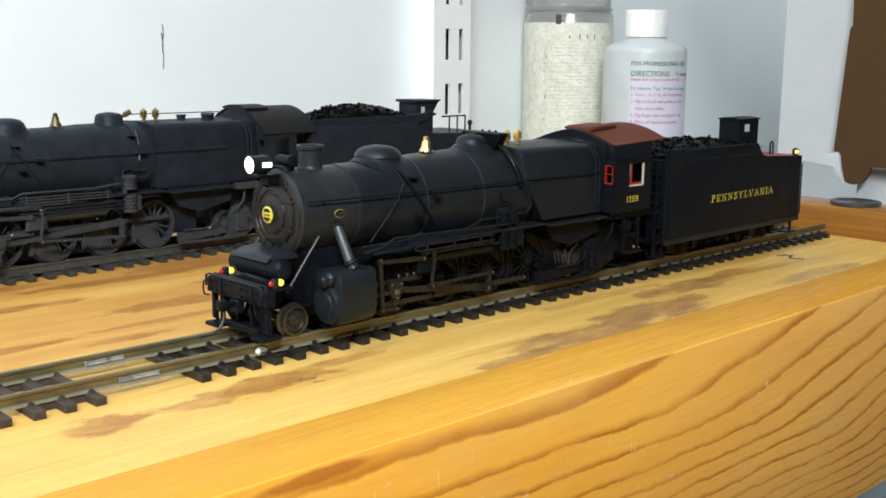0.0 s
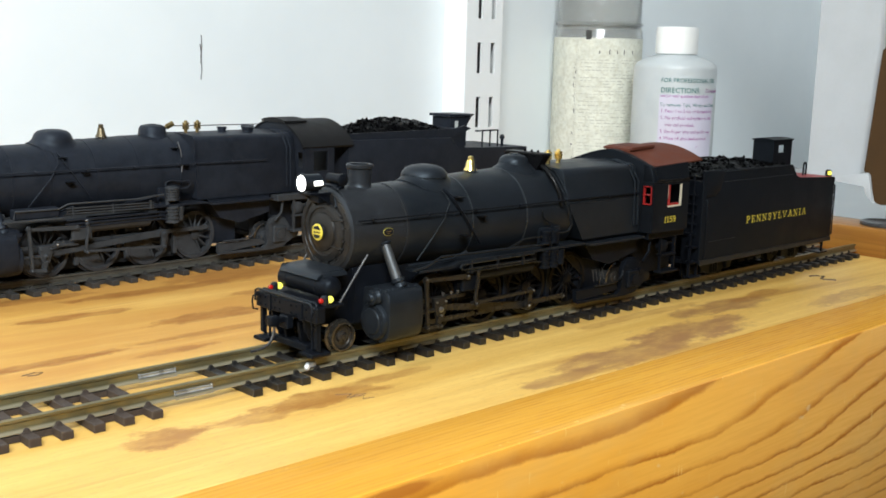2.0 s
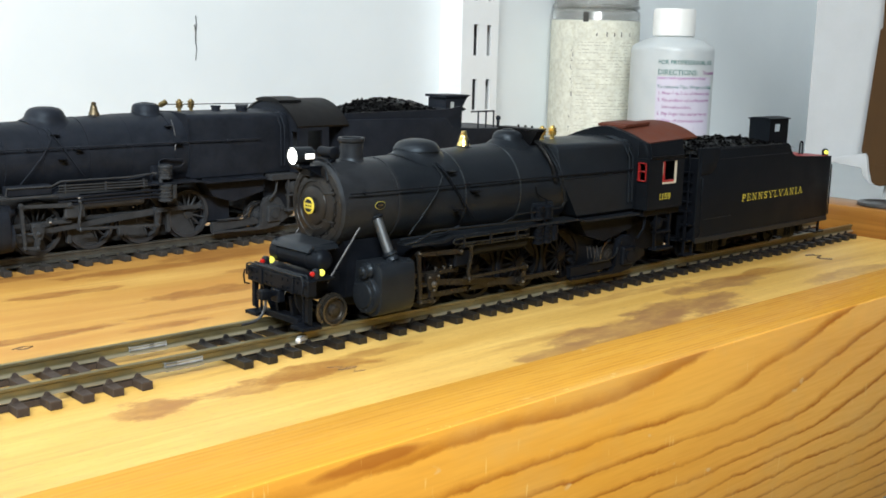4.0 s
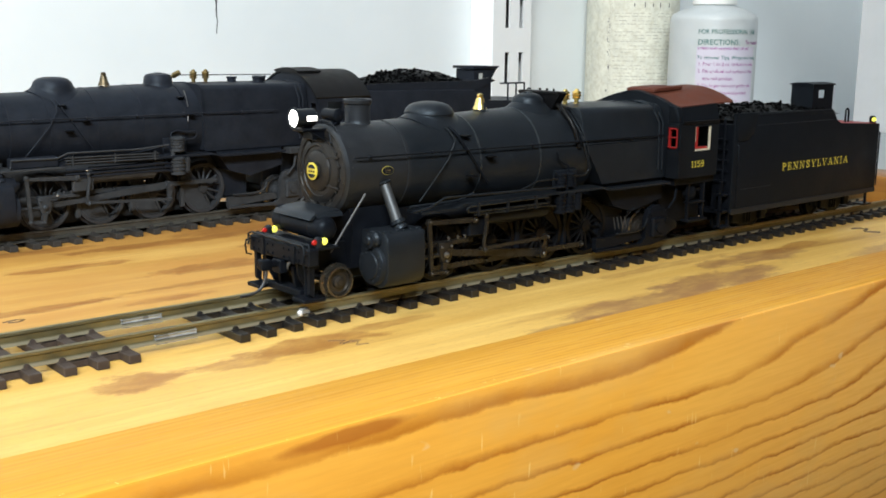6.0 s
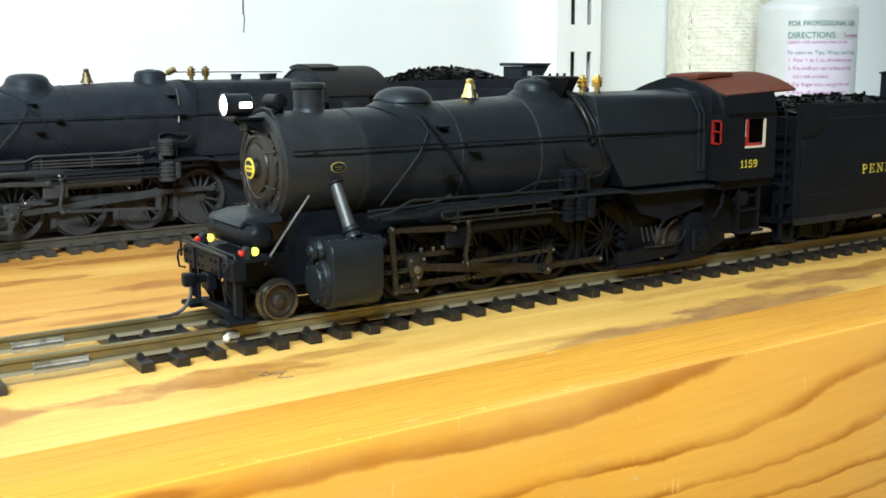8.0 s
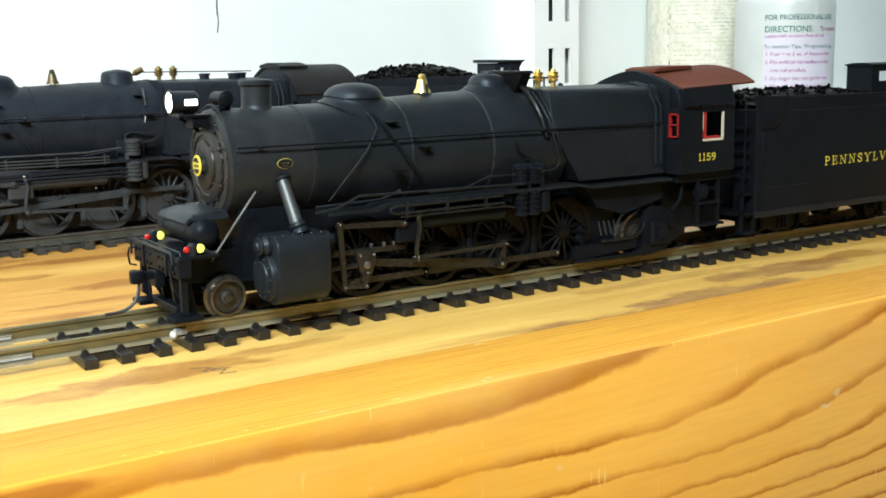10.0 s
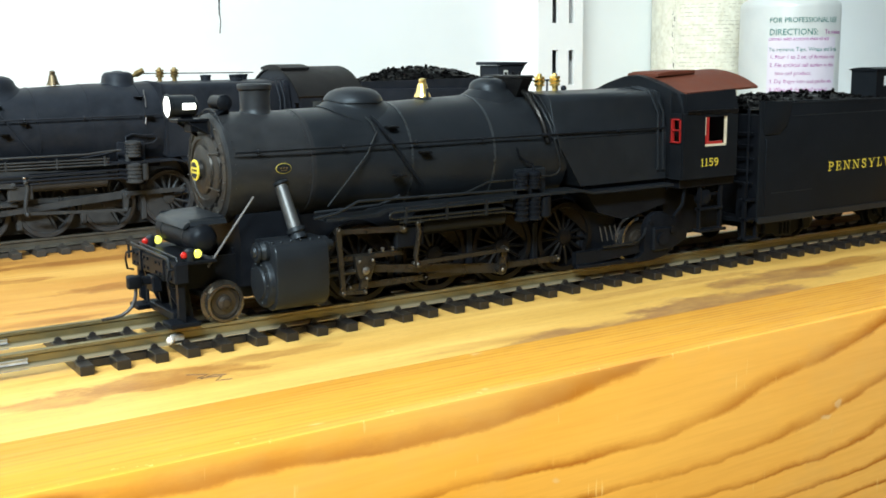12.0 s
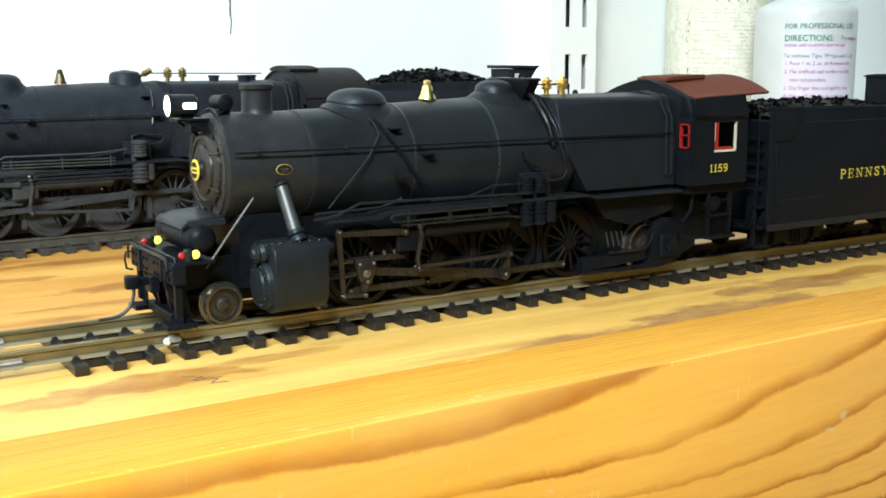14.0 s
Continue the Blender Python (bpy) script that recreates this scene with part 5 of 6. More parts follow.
        a = math.asin(w / r)
        return [(r * math.sin(-a + 2 * a * i / n), zc - r + r * math.cos(-a + 2 * a * i / n) + dz) for i in range(n + 1)]
    for s in (-1, 1):
        w = B()
        wx0, wx1, wz0, wz1 = (145.0, 153.3, 35.6, 43.4) if lit else (154.5, 162.0, 35.6, 43.4)
        y0, y1 = s * hw - 0.4, s * hw + 0.4
        knee = min(44.6, S["eave"] - 0.1)
        loops = []
        for y in (y0, y1):
            for xa, xb, za, zb in ((cab_x0, cab_x1, 27.2, knee), (wx0, wx1, wz0, wz1)):
                loops.append([w.verts.new((x, y, z)) for x, z in ((xa, za), (xb, za), (xb, zb), (xa, zb))])
        for p, r in ((0, 1), (2, 3), (0, 2), (1, 3)):
            for i in range(4):
                j = (i + 1) % 4
                w.faces.new((loops[p][i], loops[p][j], loops[r][j], loops[r][i]))
        if lit:
            lean = B()
            prism(lean, [(s * (hw + 0.4), knee), (s * (hw - 0.4), knee), (s * (hw - 1.7), S["eave"] + 0.2), (s * (hw - 0.9), S["eave"] + 0.2)], "x", cab_x0 + 1.8, cab_x1)
            for v in lean.verts:
                if v.co.z > 46:
                    v.co.z = 49.4 + 1.1 * (v.co.x - cab_x0) / (cab_x1 - cab_x0)
            part("cab_side_top", lean, S["flat"], L)
        side = part("cab_side", w, S["flat"], L)
        if lit:
            f = B()
            box(f, wx0 + 0.5, wx0 + 1.6, s * hw - 0.2, s * hw + 0.5, 34.6, wz1)
            box(f, wx0 + 0.6, wx1 - 1.6, s * hw - 0.3, s * hw + 0.45, wz0 + 0.6, wz0 + 1.3)
            part("window_frame", f, M_RED, side, "bright red window post")
            f = B()
            box(f, wx0, wx1, s * hw - 0.3, s * hw + 0.7, wz0 - 0.1, wz0 + 0.6)
            box(f, wx1 - 0.28, wx1, s * hw - 0.3, s * hw + 0.5, wz0, wz1)
            box(f, wx0, wx0 + 0.35, s * hw - 0.3, s * hw + 0.5, wz0 + 3.0, wz1)
            part("window_sill", f, M_CREAM, side, "cream window edge")
    fw = B()
    top = S["eave"] - 0.4
    rw = 18.9 if lit else 20.0
    arch = [(y, 54.5 - 4.2 * (y / 15.6) ** 1.4) for y in (0, 2.0, 4.0, 6.4, 9.4, 12.2, 14.9)]
    for s in (-1, 1):
        y0, y1 = sorted((s * 14.9, s * 18.6))
        box(fw, cab_x0 - 0.4, cab_x0 + 0.4, s * 18.6 if s > 0 else -hw, hw if s > 0 else -18.6, 27.2, min(top, 44.6))
        box(fw, cab_x0 - 0.4, cab_x0 + 0.4, y0, y1, 27.2, 37.2)
        box(fw, cab_x0 - 0.4, cab_x0 + 0.4, y0, y1, 43.0, min(top, 44.6))
        if lit:
            prism(fw, [(s * 14.9, 44.4), (s * 14.9, arch[-1][1]), (s * 16.4, 50.0), (s * 17.6, 49.6), (s * 18.4, 48.0), (s * 18.8, 46.4), (s * 19.0, 44.4)], "x", 137.0, 139.6, 0.3)
    if lit:
        prism(fw, [(-14.9, 27.2)] + [(-y, z) for y, z in arch[::-1]] + [(y, z) for y, z in arch[1:]] + [(14.9, 27.2)], "x", 136.9, 139.6, 0.5)
    else:
        prism(fw, [(-14.9, 27.2)] + roof_pts(14.9, top + 1.0, 54.4) + [(14.9, 27.2)], "x", cab_x0 - 0.4, cab_x0 + 0.4)
        prism(fw, [(-19.0, 44.0)] + roof_pts(rw - 1.0, S["eave"] - 0.3, 54.3) + [(19.0, 44.0)], "x", cab_x0 - 0.5, cab_x0 + 0.3)
    front = part("cab_front", fw, S["flat"], L)
    if lit:
        for s in (-1, 1):
            f = B()
            y0, y1 = sorted((s * 14.9, s * 18.6))
            y0, y1 = (y0 - 0.4, y1 - 0.6) if s < 0 else (y0 + 0.6, y1 + 0.4)
            for a, b in ((36.9, 37.25), (40.1, 40.4), (42.9, 43.25)):
                box(f, 136.2, 137.2, y0, y1, a, b)
            for a in (y0, y1 - 0.5):
                box(f, 136.2, 137.2, a, a + 0.32, 36.9, 43.25)
            part("front_window_frame", f, M_RED, front, "bright red window frame")
    rf = B()
    if lit:
        # the roof rises and fills out from its arched front towards the back
        def section(y, u):
            k = abs(y) / 18.0
            fore = 54.4 - 4.2 * min(1.0, abs(y) / 15.6) ** 1.4 - 0.3 * max(0.0, (abs(y) - 15.6) / 2.4)
            return fore * (1 - u) + (55.6 - 4.6 * k ** 2.1) * u
        cols, ys = [], [18.0 * (i / 12.0) for i in range(-12, 13)]
        for i in range(9):
            u = i / 8
            x = 139.4 + (S["roof_end"] - 139.4) * u
            cols.append(([rf.verts.new((x, y, section(y, u))) for y in ys], [rf.verts.new((x, y * 0.985, section(y, u) - 0.55)) for y in ys]))
        for (a, b), (c, d) in zip(cols, cols[1:]):
            for k in range(24):
                rf.faces.new((a[k], a[k + 1], c[k + 1], c[k]))
                rf.faces.new((b[k + 1], b[k], d[k], d[k + 1]))
            rf.faces.new((a[0], c[0], d[0], b[0]))
            rf.faces.new((a[24], b[24], d[24], c[24]))
        for a, b in (cols[0], cols[-1]):
            for k in range(24):
                rf.faces.new((a[k], b[k], b[k + 1], a[k + 1]))
    else:
        out = roof_pts(rw, S["eave"], 55.0)
        inn = roof_pts(rw - 0.6, S["eave"] - 0.6, 54.4)
        prism(rf, out + inn[::-1], "x", 149.0, S["roof_end"])
    roof = part("cab_roof", rf, S["roof"], L, S["roof_label"])
    hat = B()
    if lit:
        prism(hat, [(140.6, 54.0), (140.6, 54.8), (142.2, 54.9), (142.3, 55.2), (154.5, 55.6), (154.5, 54.6)], "y", -6.0, 6.0, 0.1)
    else:
        prism(hat, roof_pts(8.0, 54.7, 55.8) + [(8.0, 54.0), (-8.0, 54.0)], "x", 148.6, 160.0)
    part("roof_hatch", hat, S["roof"], roof)
    if lit:
        for s in (-1, 1):
            gut = B()
            for k in range(6):
                box(gut, 138.2 + 3.15 * k, 141.4 + 3.15 * k, s * (hw + 0.55) - 0.3, s * (hw + 0.55) + 0.3, 44.5 - 0.25 * (k % 2), 45.3, 0.1, 1)
            part("rain_gutter", gut, M_DRIVER, L, "dark scalloped gutter over the cab window")
    inb = B()
    box(inb, 150, 157, -15, 15, 21.5, 22.5)
    box(inb, cab_x0 + 1, cab_x0 + 4, -13, 13, 24, 49)
    part("cab_backhead", inb, under, L)
    part("cab_underframe", box(B(), 139.5, 163, -9.5, 9.5, 10.5, 25.0, 0.6, 1), under if lit else blk, L)
    ap = B()
    box(ap, 138, 159, -17.5, 17.5, 24.6, 27.0, 0.2, 1)
    for s in (-1, 1):
        box(ap, 146.2, 147.0, s * 16.6 - 0.5, s * 16.6 + 0.5, 12.0, 25.0)
        box(ap, 154.2, 155.0, s * 16.6 - 0.5, s * 16.6 + 0.5, 12.0, 25.0)
        box(ap, 145.8, 156.0, s * 16.4 - 1.6, s * 16.4 + 1.6, 12.0, 12.8, 0.1, 1)
        box(ap, 146.2, 155.0, s * 16.4 - 1.2, s * 16.4 + 1.2, 18.0, 18.6, 0.1, 1)
        lathe(ap, (149.5, s * 14.0, 21.4), (0, s, 0), [(2.4, 0), (2.4, 2.0), (1.6, 2.4), (0, 2.5)], 16)
        pipe(ap, [(142, s * 15.5, 24.6), (141, s * 15.8, 20), (138, s * 15.6, 17)], 0.5)
    part("cab_steps", ap, under, L)
    if lit:
        slab_lettering("cab_number", "1159", 2.0, 1.3, 0.25, M_GOLD, L, mpose(146.8, -hw - 0.47, 31.4, 90, 0, 0), "yellow road number")
    return L


def coal_heap(parent, x0, x1, hw, z0, h, seed, mat):
    """A heap of coal: one lumpy bed and many loose lumps."""
    rnd = random.Random(seed)
    bm = B()
    nx, ny = 26, 16
    grid = []
    for i in range(nx + 1):
        row = []
        for j in range(ny + 1):
            u, v = i / nx, j / ny * 2 - 1
            hh = h * math.sin(math.pi * min(1, max(0, u))) ** 0.6 * (1 - abs(v) ** 2.2)
            hh += 0.9 * noise.noise(Vector((u * 9, v * 5, seed)))
            row.append(bm.verts.new((x0 + (x1 - x0) * u, hw * v, z0 + hh)))
        grid.append(row)
    for i in range(nx):
        for j in range(ny):
            bm.faces.new((grid[i][j], grid[i + 1][j], grid[i + 1][j + 1], grid[i][j + 1]))
    for _ in range(420):
        u, v = rnd.random(), rnd.uniform(-1, 1)
        hh = h * math.sin(math.pi * u) ** 0.6 * (1 - abs(v) ** 2.2) if 0 < u < 1 else 0
        hh += 0.9 * noise.noise(Vector((u * 9, v * 5, seed)))
        c = Vector((x0 + (x1 - x0) * u, hw * v * 0.97, z0 + hh))
        r = rnd.uniform(0.5, 1.15)
        g = bmesh.ops.create_icosphere(bm, subdivisions=1, radius=r)["verts"]
        q = Euler((rnd.uniform(0, 6), rnd.uniform(0, 6), rnd.uniform(0, 6))).to_matrix()
        sc = Vector((rnd.uniform(0.7, 1.3), rnd.uniform(0.6, 1.0), rnd.uniform(0.5, 0.9)))
        for p in g:
            k = p.co.copy()
            k = Vector((k.x * sc.x, k.y * sc.y, k.z * sc.z)) * rnd.uniform(0.75, 1.2)
            p.co = c + q @ k
    ob = part("coal_load", bm, mat, parent, "heap of broken black coal", smooth=0)
    tagged(ob, kind="stuff")
    return ob


def trucks(L, S, xs, z=5.0):
    for xc in xs:
        for dx in (-8.5, 8.5):
            for s in (-1, 1):
                w = B()
                lathe(w, (xc + dx, s * 8.6, z + 4.5), (0, s, 0), [(0, -1.2), (5.2, -1.2), (5.2, -0.6), (4.5, -0.4), (4.45, 1.3), (3.9, 1.3), (3.4, 0.8), (1.4, 0.8), (1.2, 1.3), (0, 1.4)], 28)
                part("truck_wheel", w, S["tyre_dark"], L)
        for s in (-1, 1):
            f = B()
            prism(f, [(xc - 13, 10.5), (xc - 11, 13.5), (xc - 5, 12.5), (xc - 3, 14), (xc + 3, 14), (xc + 5, 12.5), (xc + 11, 13.5), (xc + 13, 10.5), (xc + 11, 8.5), (xc + 6, 8.4), (xc + 3, 6.6), (xc - 3, 6.6), (xc - 6, 8.4), (xc - 11, 8.5)], "y", s * 12.4 - 0.9, s * 12.4 + 0.9, 0.2)
            for dx in (-8.5, 8.5):
                box(f, xc + dx - 1.7, xc + dx + 1.7, s * 13.6 - 0.9, s * 13.6 + 0.9, 8.0, 11.8, 0.4, 1)
            for dx in (-1.6, 0, 1.6):
                rod(f, (xc + dx, s * 13.2, 7.4), (xc + dx, s * 13.2, 11.0), 0.7, seg=8)
            part("truck_side_frame", f, S["under"], L)
        part("truck_bolster", box(B(), xc - 2, xc + 2, -12, 12, 7.5, 12.5), S["under"], L)


def tender_main(S):
    T = thing("model_tender", "black model coal tender with yellow lettering and red rear deck", "model tender", "model steam engines", m=Matrix.Identity(4))
    hw, x0, x1 = 19.4, 166.8, 263.4
    def lip(poly, y0, y1):
        return prism(B(), poly, "y", y0, y1, 0.25)
    # tank sides follow the stepped outline
    outline = [(x0, 13.2), (x1, 13.0), (x1, 39.4), (234.6, 40.4), (231.6, 41.6), (230.2, 43.6), (229.4, 45.2), (228.0, 46.2), (x0, 46.9)]
    for s in (-1, 1):
        y0, y1 = sorted((s * hw, s * (hw - 0.9)))
        part("tank_side", lip(outline, y0, y1), S["flat"], T)
    body = B()
    box(body, x0 + 7, x1 - 0.3, -18.6, 18.6, 13.4, 39.0)
    box(body, x0 + 7, 229, -18.6, 18.6, 39.0, 43.0)
    box(body, x0 + 0.6, x0 + 7.2, -18.6, -11, 13.4, 43.0)
    box(body, x0 + 0.6, x0 + 7.2, 11, 18.6, 13.4, 43.0)
    part("tank_body", body, S["under"], T)
    part("rear_deck", box(B(), 233.5, x1 - 0.9, -18.4, 18.4, 38.9, 39.6), M_RED, T, "bright red rear deck")
    part("deck_coaming", box(B(), 236.0, x1 - 2.5, 15.5, 18.2, 39.5, 42.2, 0.3, 1), M_RED, T, "bright red raised deck edge")
    for y0, y1 in ((-hw - 0.4, -hw - 0.05), (hw + 0.05, hw + 0.4)):
        part("coal_gate_shield", prism(B(), [(x0 + 1.0, 47.0), (179.5, 46.4), (177.6, 40.0), (174.5, 37.6), (168.5, 37.4), (x0 + 1, 39.0)], "y", y0, y1, 0.1), S["flat"], T)
    tr = B()
    box(tr, 166.9, 263.3, -hw - 0.25, -hw + 0.1, 12.6, 14.4, 0.1, 1)
    box(tr, 166.9, 263.3, hw - 0.1, hw + 0.25, 12.6, 14.4, 0.1, 1)
    box(tr, 170, 226, -hw - 0.12, -hw + 0.1, 45.9, 46.3)
    box(tr, 180, 229, -hw - 0.06, -hw + 0.1, 42.2, 42.5)
    box(tr, 172, 190, -hw - 0.05, -hw + 0.1, 20.8, 21.0)
    part("tank_trim", tr, S["body"], T)
    for x in (168.6, 262.4):
        part("grab_iron", pipe(B(), [(x, -hw - 0.1, 15.2), (x, -hw - 0.8, 15.5), (x, -hw - 0.8, 36.0), (x, -hw - 0.1, 36.3)], 0.28, 6), S["under"], T)
    part("grab_iron", pipe(B(), [(x0 - 1.2, -16.2, 12.5), (x0 - 1.4, -16.4, 28), (x0 - 1.2, -16.2, 45)], 0.4, 6), S["under"], T)
    for z in (8.0, 13.5, 19.0):
        part("step", box(B(), x0 - 3.0, x0 + 2.4, -18.6, -15.0, z, z + 0.6, 0.1, 1), S["under"], T)
    for z in (24, 27.5, 31, 34.5, 38):
        part("ladder_rung", rod(B(), (x0 - 0.8, -17.8, z), (x0 - 0.8, -11.5, z), 0.35, seg=6), S["under"], T)
    for dx in (-2.8, 2.2):
        part("step_hanger", box(B(), x0 + dx - 0.2, x0 + dx + 0.5, -17.4, -16.4, 8.0, 24), S["under"], T)
    coal_heap(T, 171, 236, 17.8, 44.2, 3.6, 3, M_COAL)
    # shelter box on the deck, open through its side window
    dx0, dx1, dy = 238.0, 252.5, 4.7
    house = part("deck_shelter", box(B(), dx0, dx0 + 0.7, -dy, dy, 39.6, 54.0), S["flat"], T, "small black square shelter box with an open side window")
    for s in (-1, 1):
        y0, y1 = sorted((s * dy, s * (dy - 0.7)))
        for a, b_, z0, z1 in ((dx0 + 0.7, 242.0, 39.6, 54.0), (247.0, dx1, 39.6, 54.0), (242.0, 247.0, 39.6, 49.0), (242.0, 247.0, 52.1, 54.0)):
            part("shelter_panel", box(B(), a, b_, y0, y1, z0, z1), S["flat"], house)
    rf = B()
    prism(rf, [(-5.2, 53.9), (-5.1, 54.4), (-2.5, 54.8), (0, 54.9), (2.5, 54.8), (5.1, 54.4), (5.2, 53.9)], "x", dx0 - 0.6, dx1 + 0.6)
    part("shelter_roof", rf, S["flat"], house)
    hd = B()
    pipe(hd, [(255.6, -9.0, 39.4), (255.6, -9.0, 43.6), (255.9, -9.0, 44.4), (256.7, -9.0, 44.8), (257.5, -9.0, 44.4), (257.8, -9.0, 43.6), (257.8, -9.0, 39.4)], 0.36, 8)
    part("deck_loop", hd, S["under"], T)
    lamp = part("marker_lamp", lathe(B(), (261.6, -17.2, 39.4), (0, 0, 1), [(1.0, 0), (1.3, 0.3), (1.3, 2.3), (0.7, 2.9), (0, 3.0)], 16), S["body"], T)
    part("yellow_lens", lathe(B(), (261.2, -17.6, 40.9), (-0.8, -1, 0), [(0.85, 0.6), (0.8, 1.1), (0.45, 1.4), (0, 1.5)], 14), M_YJEWEL, lamp, "glowing yellow lens")
    und = B()
    box(und, 158, 170, -3, 3, 11.0, 12.4)
    box(und, 168, 262, -15, 15, 12.2, 13.4)
    for x in (210, 216):
        lathe(und, (x, -6, 10.4), (1, 0, 0), [(0, 0), (2.2, 0.4), (2.2, 4.0), (0, 4.5)], 16)
    box(und, 259, 267, -1.4, 1.4, 12.6, 15.0, 0.3, 1)
    box(und, 256.5, 262.8, -19.0, -14.5, 7.6, 8.2)
    box(und, 258.5, 259.3, -18.6, -17.8, 8, 13)
    part("underframe", und, S["under"], T)
    trucks(T, S, (186, 243))
    slab_lettering("lettering", "PENNSYLVANIA", 2.65, 1.36, 0.86, M_GOLD, T, mpose(218.9, -hw - 0.04, 26.9, 90, 0, 0), "yellow railway lettering with slab serifs")
    return T


S_MAIN = dict(wt=52, flat=M_FLAT, body=M_BLACK, under=M_UNDER, smoke=M_SMOKE, rod=M_ROD, brass=M_BRASS, cyl=M_BLACK, brace=M_BRACE, coupler=M_UNDER, tyre=M_DRIVER, truck=M_STEEL, disc=M_WHEEL, trail=M_TRAIL, tyre_dark=M_UNDER, centre=M_DRIVER, roof=M_ROOF,
              roof_label="oxide red painted curved roof", roof_end=166.8, cab_more=0.0, eave=50.0, plugs=(), valves=((104.4, 0.0), (109.5, 0.0)), crank=-128)
S_OLD = dict(wt=80, flat=M_OLD, body=M_OLD, under=M_OLDROD, smoke=M_OLD, rod=M_OLDROD, brass=M_OLDBRASS, cyl=M_OLD, brace=M_OLDROD, coupler=M_OLDROD, tyre=M_OLDTYRE, truck=M_OLDROD, disc=M_OLDROD, trail=M_TRAIL, tyre_dark=M_OLDROD, centre=M_OLDROD, roof=M_OLDROOF,
             roof_label="dark weathered curved roof", roof_end=176.0, cab_more=8.0, eave=45.2, plugs=((123.5, 0, 1.7), (133, -4, 2.2), (138, 3, 2.4)), valves=((107.0, 0.0), (112.2, 0.0)), crank=32)
main_engine = locomotive("model_locomotive", "satin black model steam locomotive with red cab roof and lit headlight", S_MAIN, Matrix.Identity(4))
tender_main(S_MAIN)
old_engine = locomotive("model_locomotive", "weathered dusty black model steam locomotive parked with its headlight off", S_OLD, T2 @ mpose(-54.6, 0, -0.2) @ Matrix.Diagonal((1, 1, 1.04, 1)), lit=False)


def tender_old(S):
    T = thing("model_tender", "weathered black model tender heaped with coal", "model tender", "model steam engines", m=T2 @ mpose(-54.6, 0, -0.2) @ Matrix.Diagonal((1, 1, 1.04, 1)))
    hw, x0, x1 = 18.6, 174.0, 290.0
    b = B()
    prism(b, [(x0, 13), (x1, 13), (x1, 40), (240, 41), (236, 46), (x0, 47)], "y", -hw, hw, 0.4)
    part("tank_body", b, S["body"], T)
    c = B()
    prism(c, [(x0 + 2, 46.8), (237, 45.5), (250, 49.5), (246, 51.0), (238, 49.8), (x0 + 2, 49.5)], "y", -hw + 1, -hw + 1.8)
    prism(c, [(x0 + 2, 46.8), (237, 45.5), (250, 49.5), (246, 51.0), (238, 49.8), (x0 + 2, 49.5)], "y", hw - 1.8, hw - 1)
    box(c, 238, 247, -hw + 2, hw - 2, 40, 49.5)
    part("coal_board", c, S["body"], T)
    coal_heap(T, 184, 242, 14.5, 47.5, 6.4, 8, M_COAL)
    h = B()
    box(h, 248.0, 259, -6.0, 6.0, 40, 54.0)
    prism(h, [(246.6, 54.2), (262.0, 54.2), (263.6, 55.2), (246.6, 55.4)], "y", -7.0, 7.0, 0.2)
    prism(h, [(259, 49.5), (262.6, 54.2), (259, 54.2)], "y", -6.0, 6.0)
    house = part("deck_shelter", h, S["body"], T)
    part("shelter_window", box(B(), 251.0, 253.2, -6.12, -5.9, 47.5, 52.2), M_CLEAR, house)
    r = B()
    for x in (262, 267.5, 273):
        rod(r, (x, -14, 40), (x, -14, 48), 0.4, seg=6)
    rod(r, (257, -14, 48), (273, -14, 48), 0.4, seg=6)
    ball(r, (277.5, -13, 44.5), 1.3, 10)
    rod(r, (277.5, -13, 40), (277.5, -13, 44), 0.7, seg=8)
    part("deck_rail", r, S["body"], T)
    trucks(T, S, (196, 268))
    return T


tender_old(S_OLD)

# ---------------------------------------------------------------- bottles and clutter


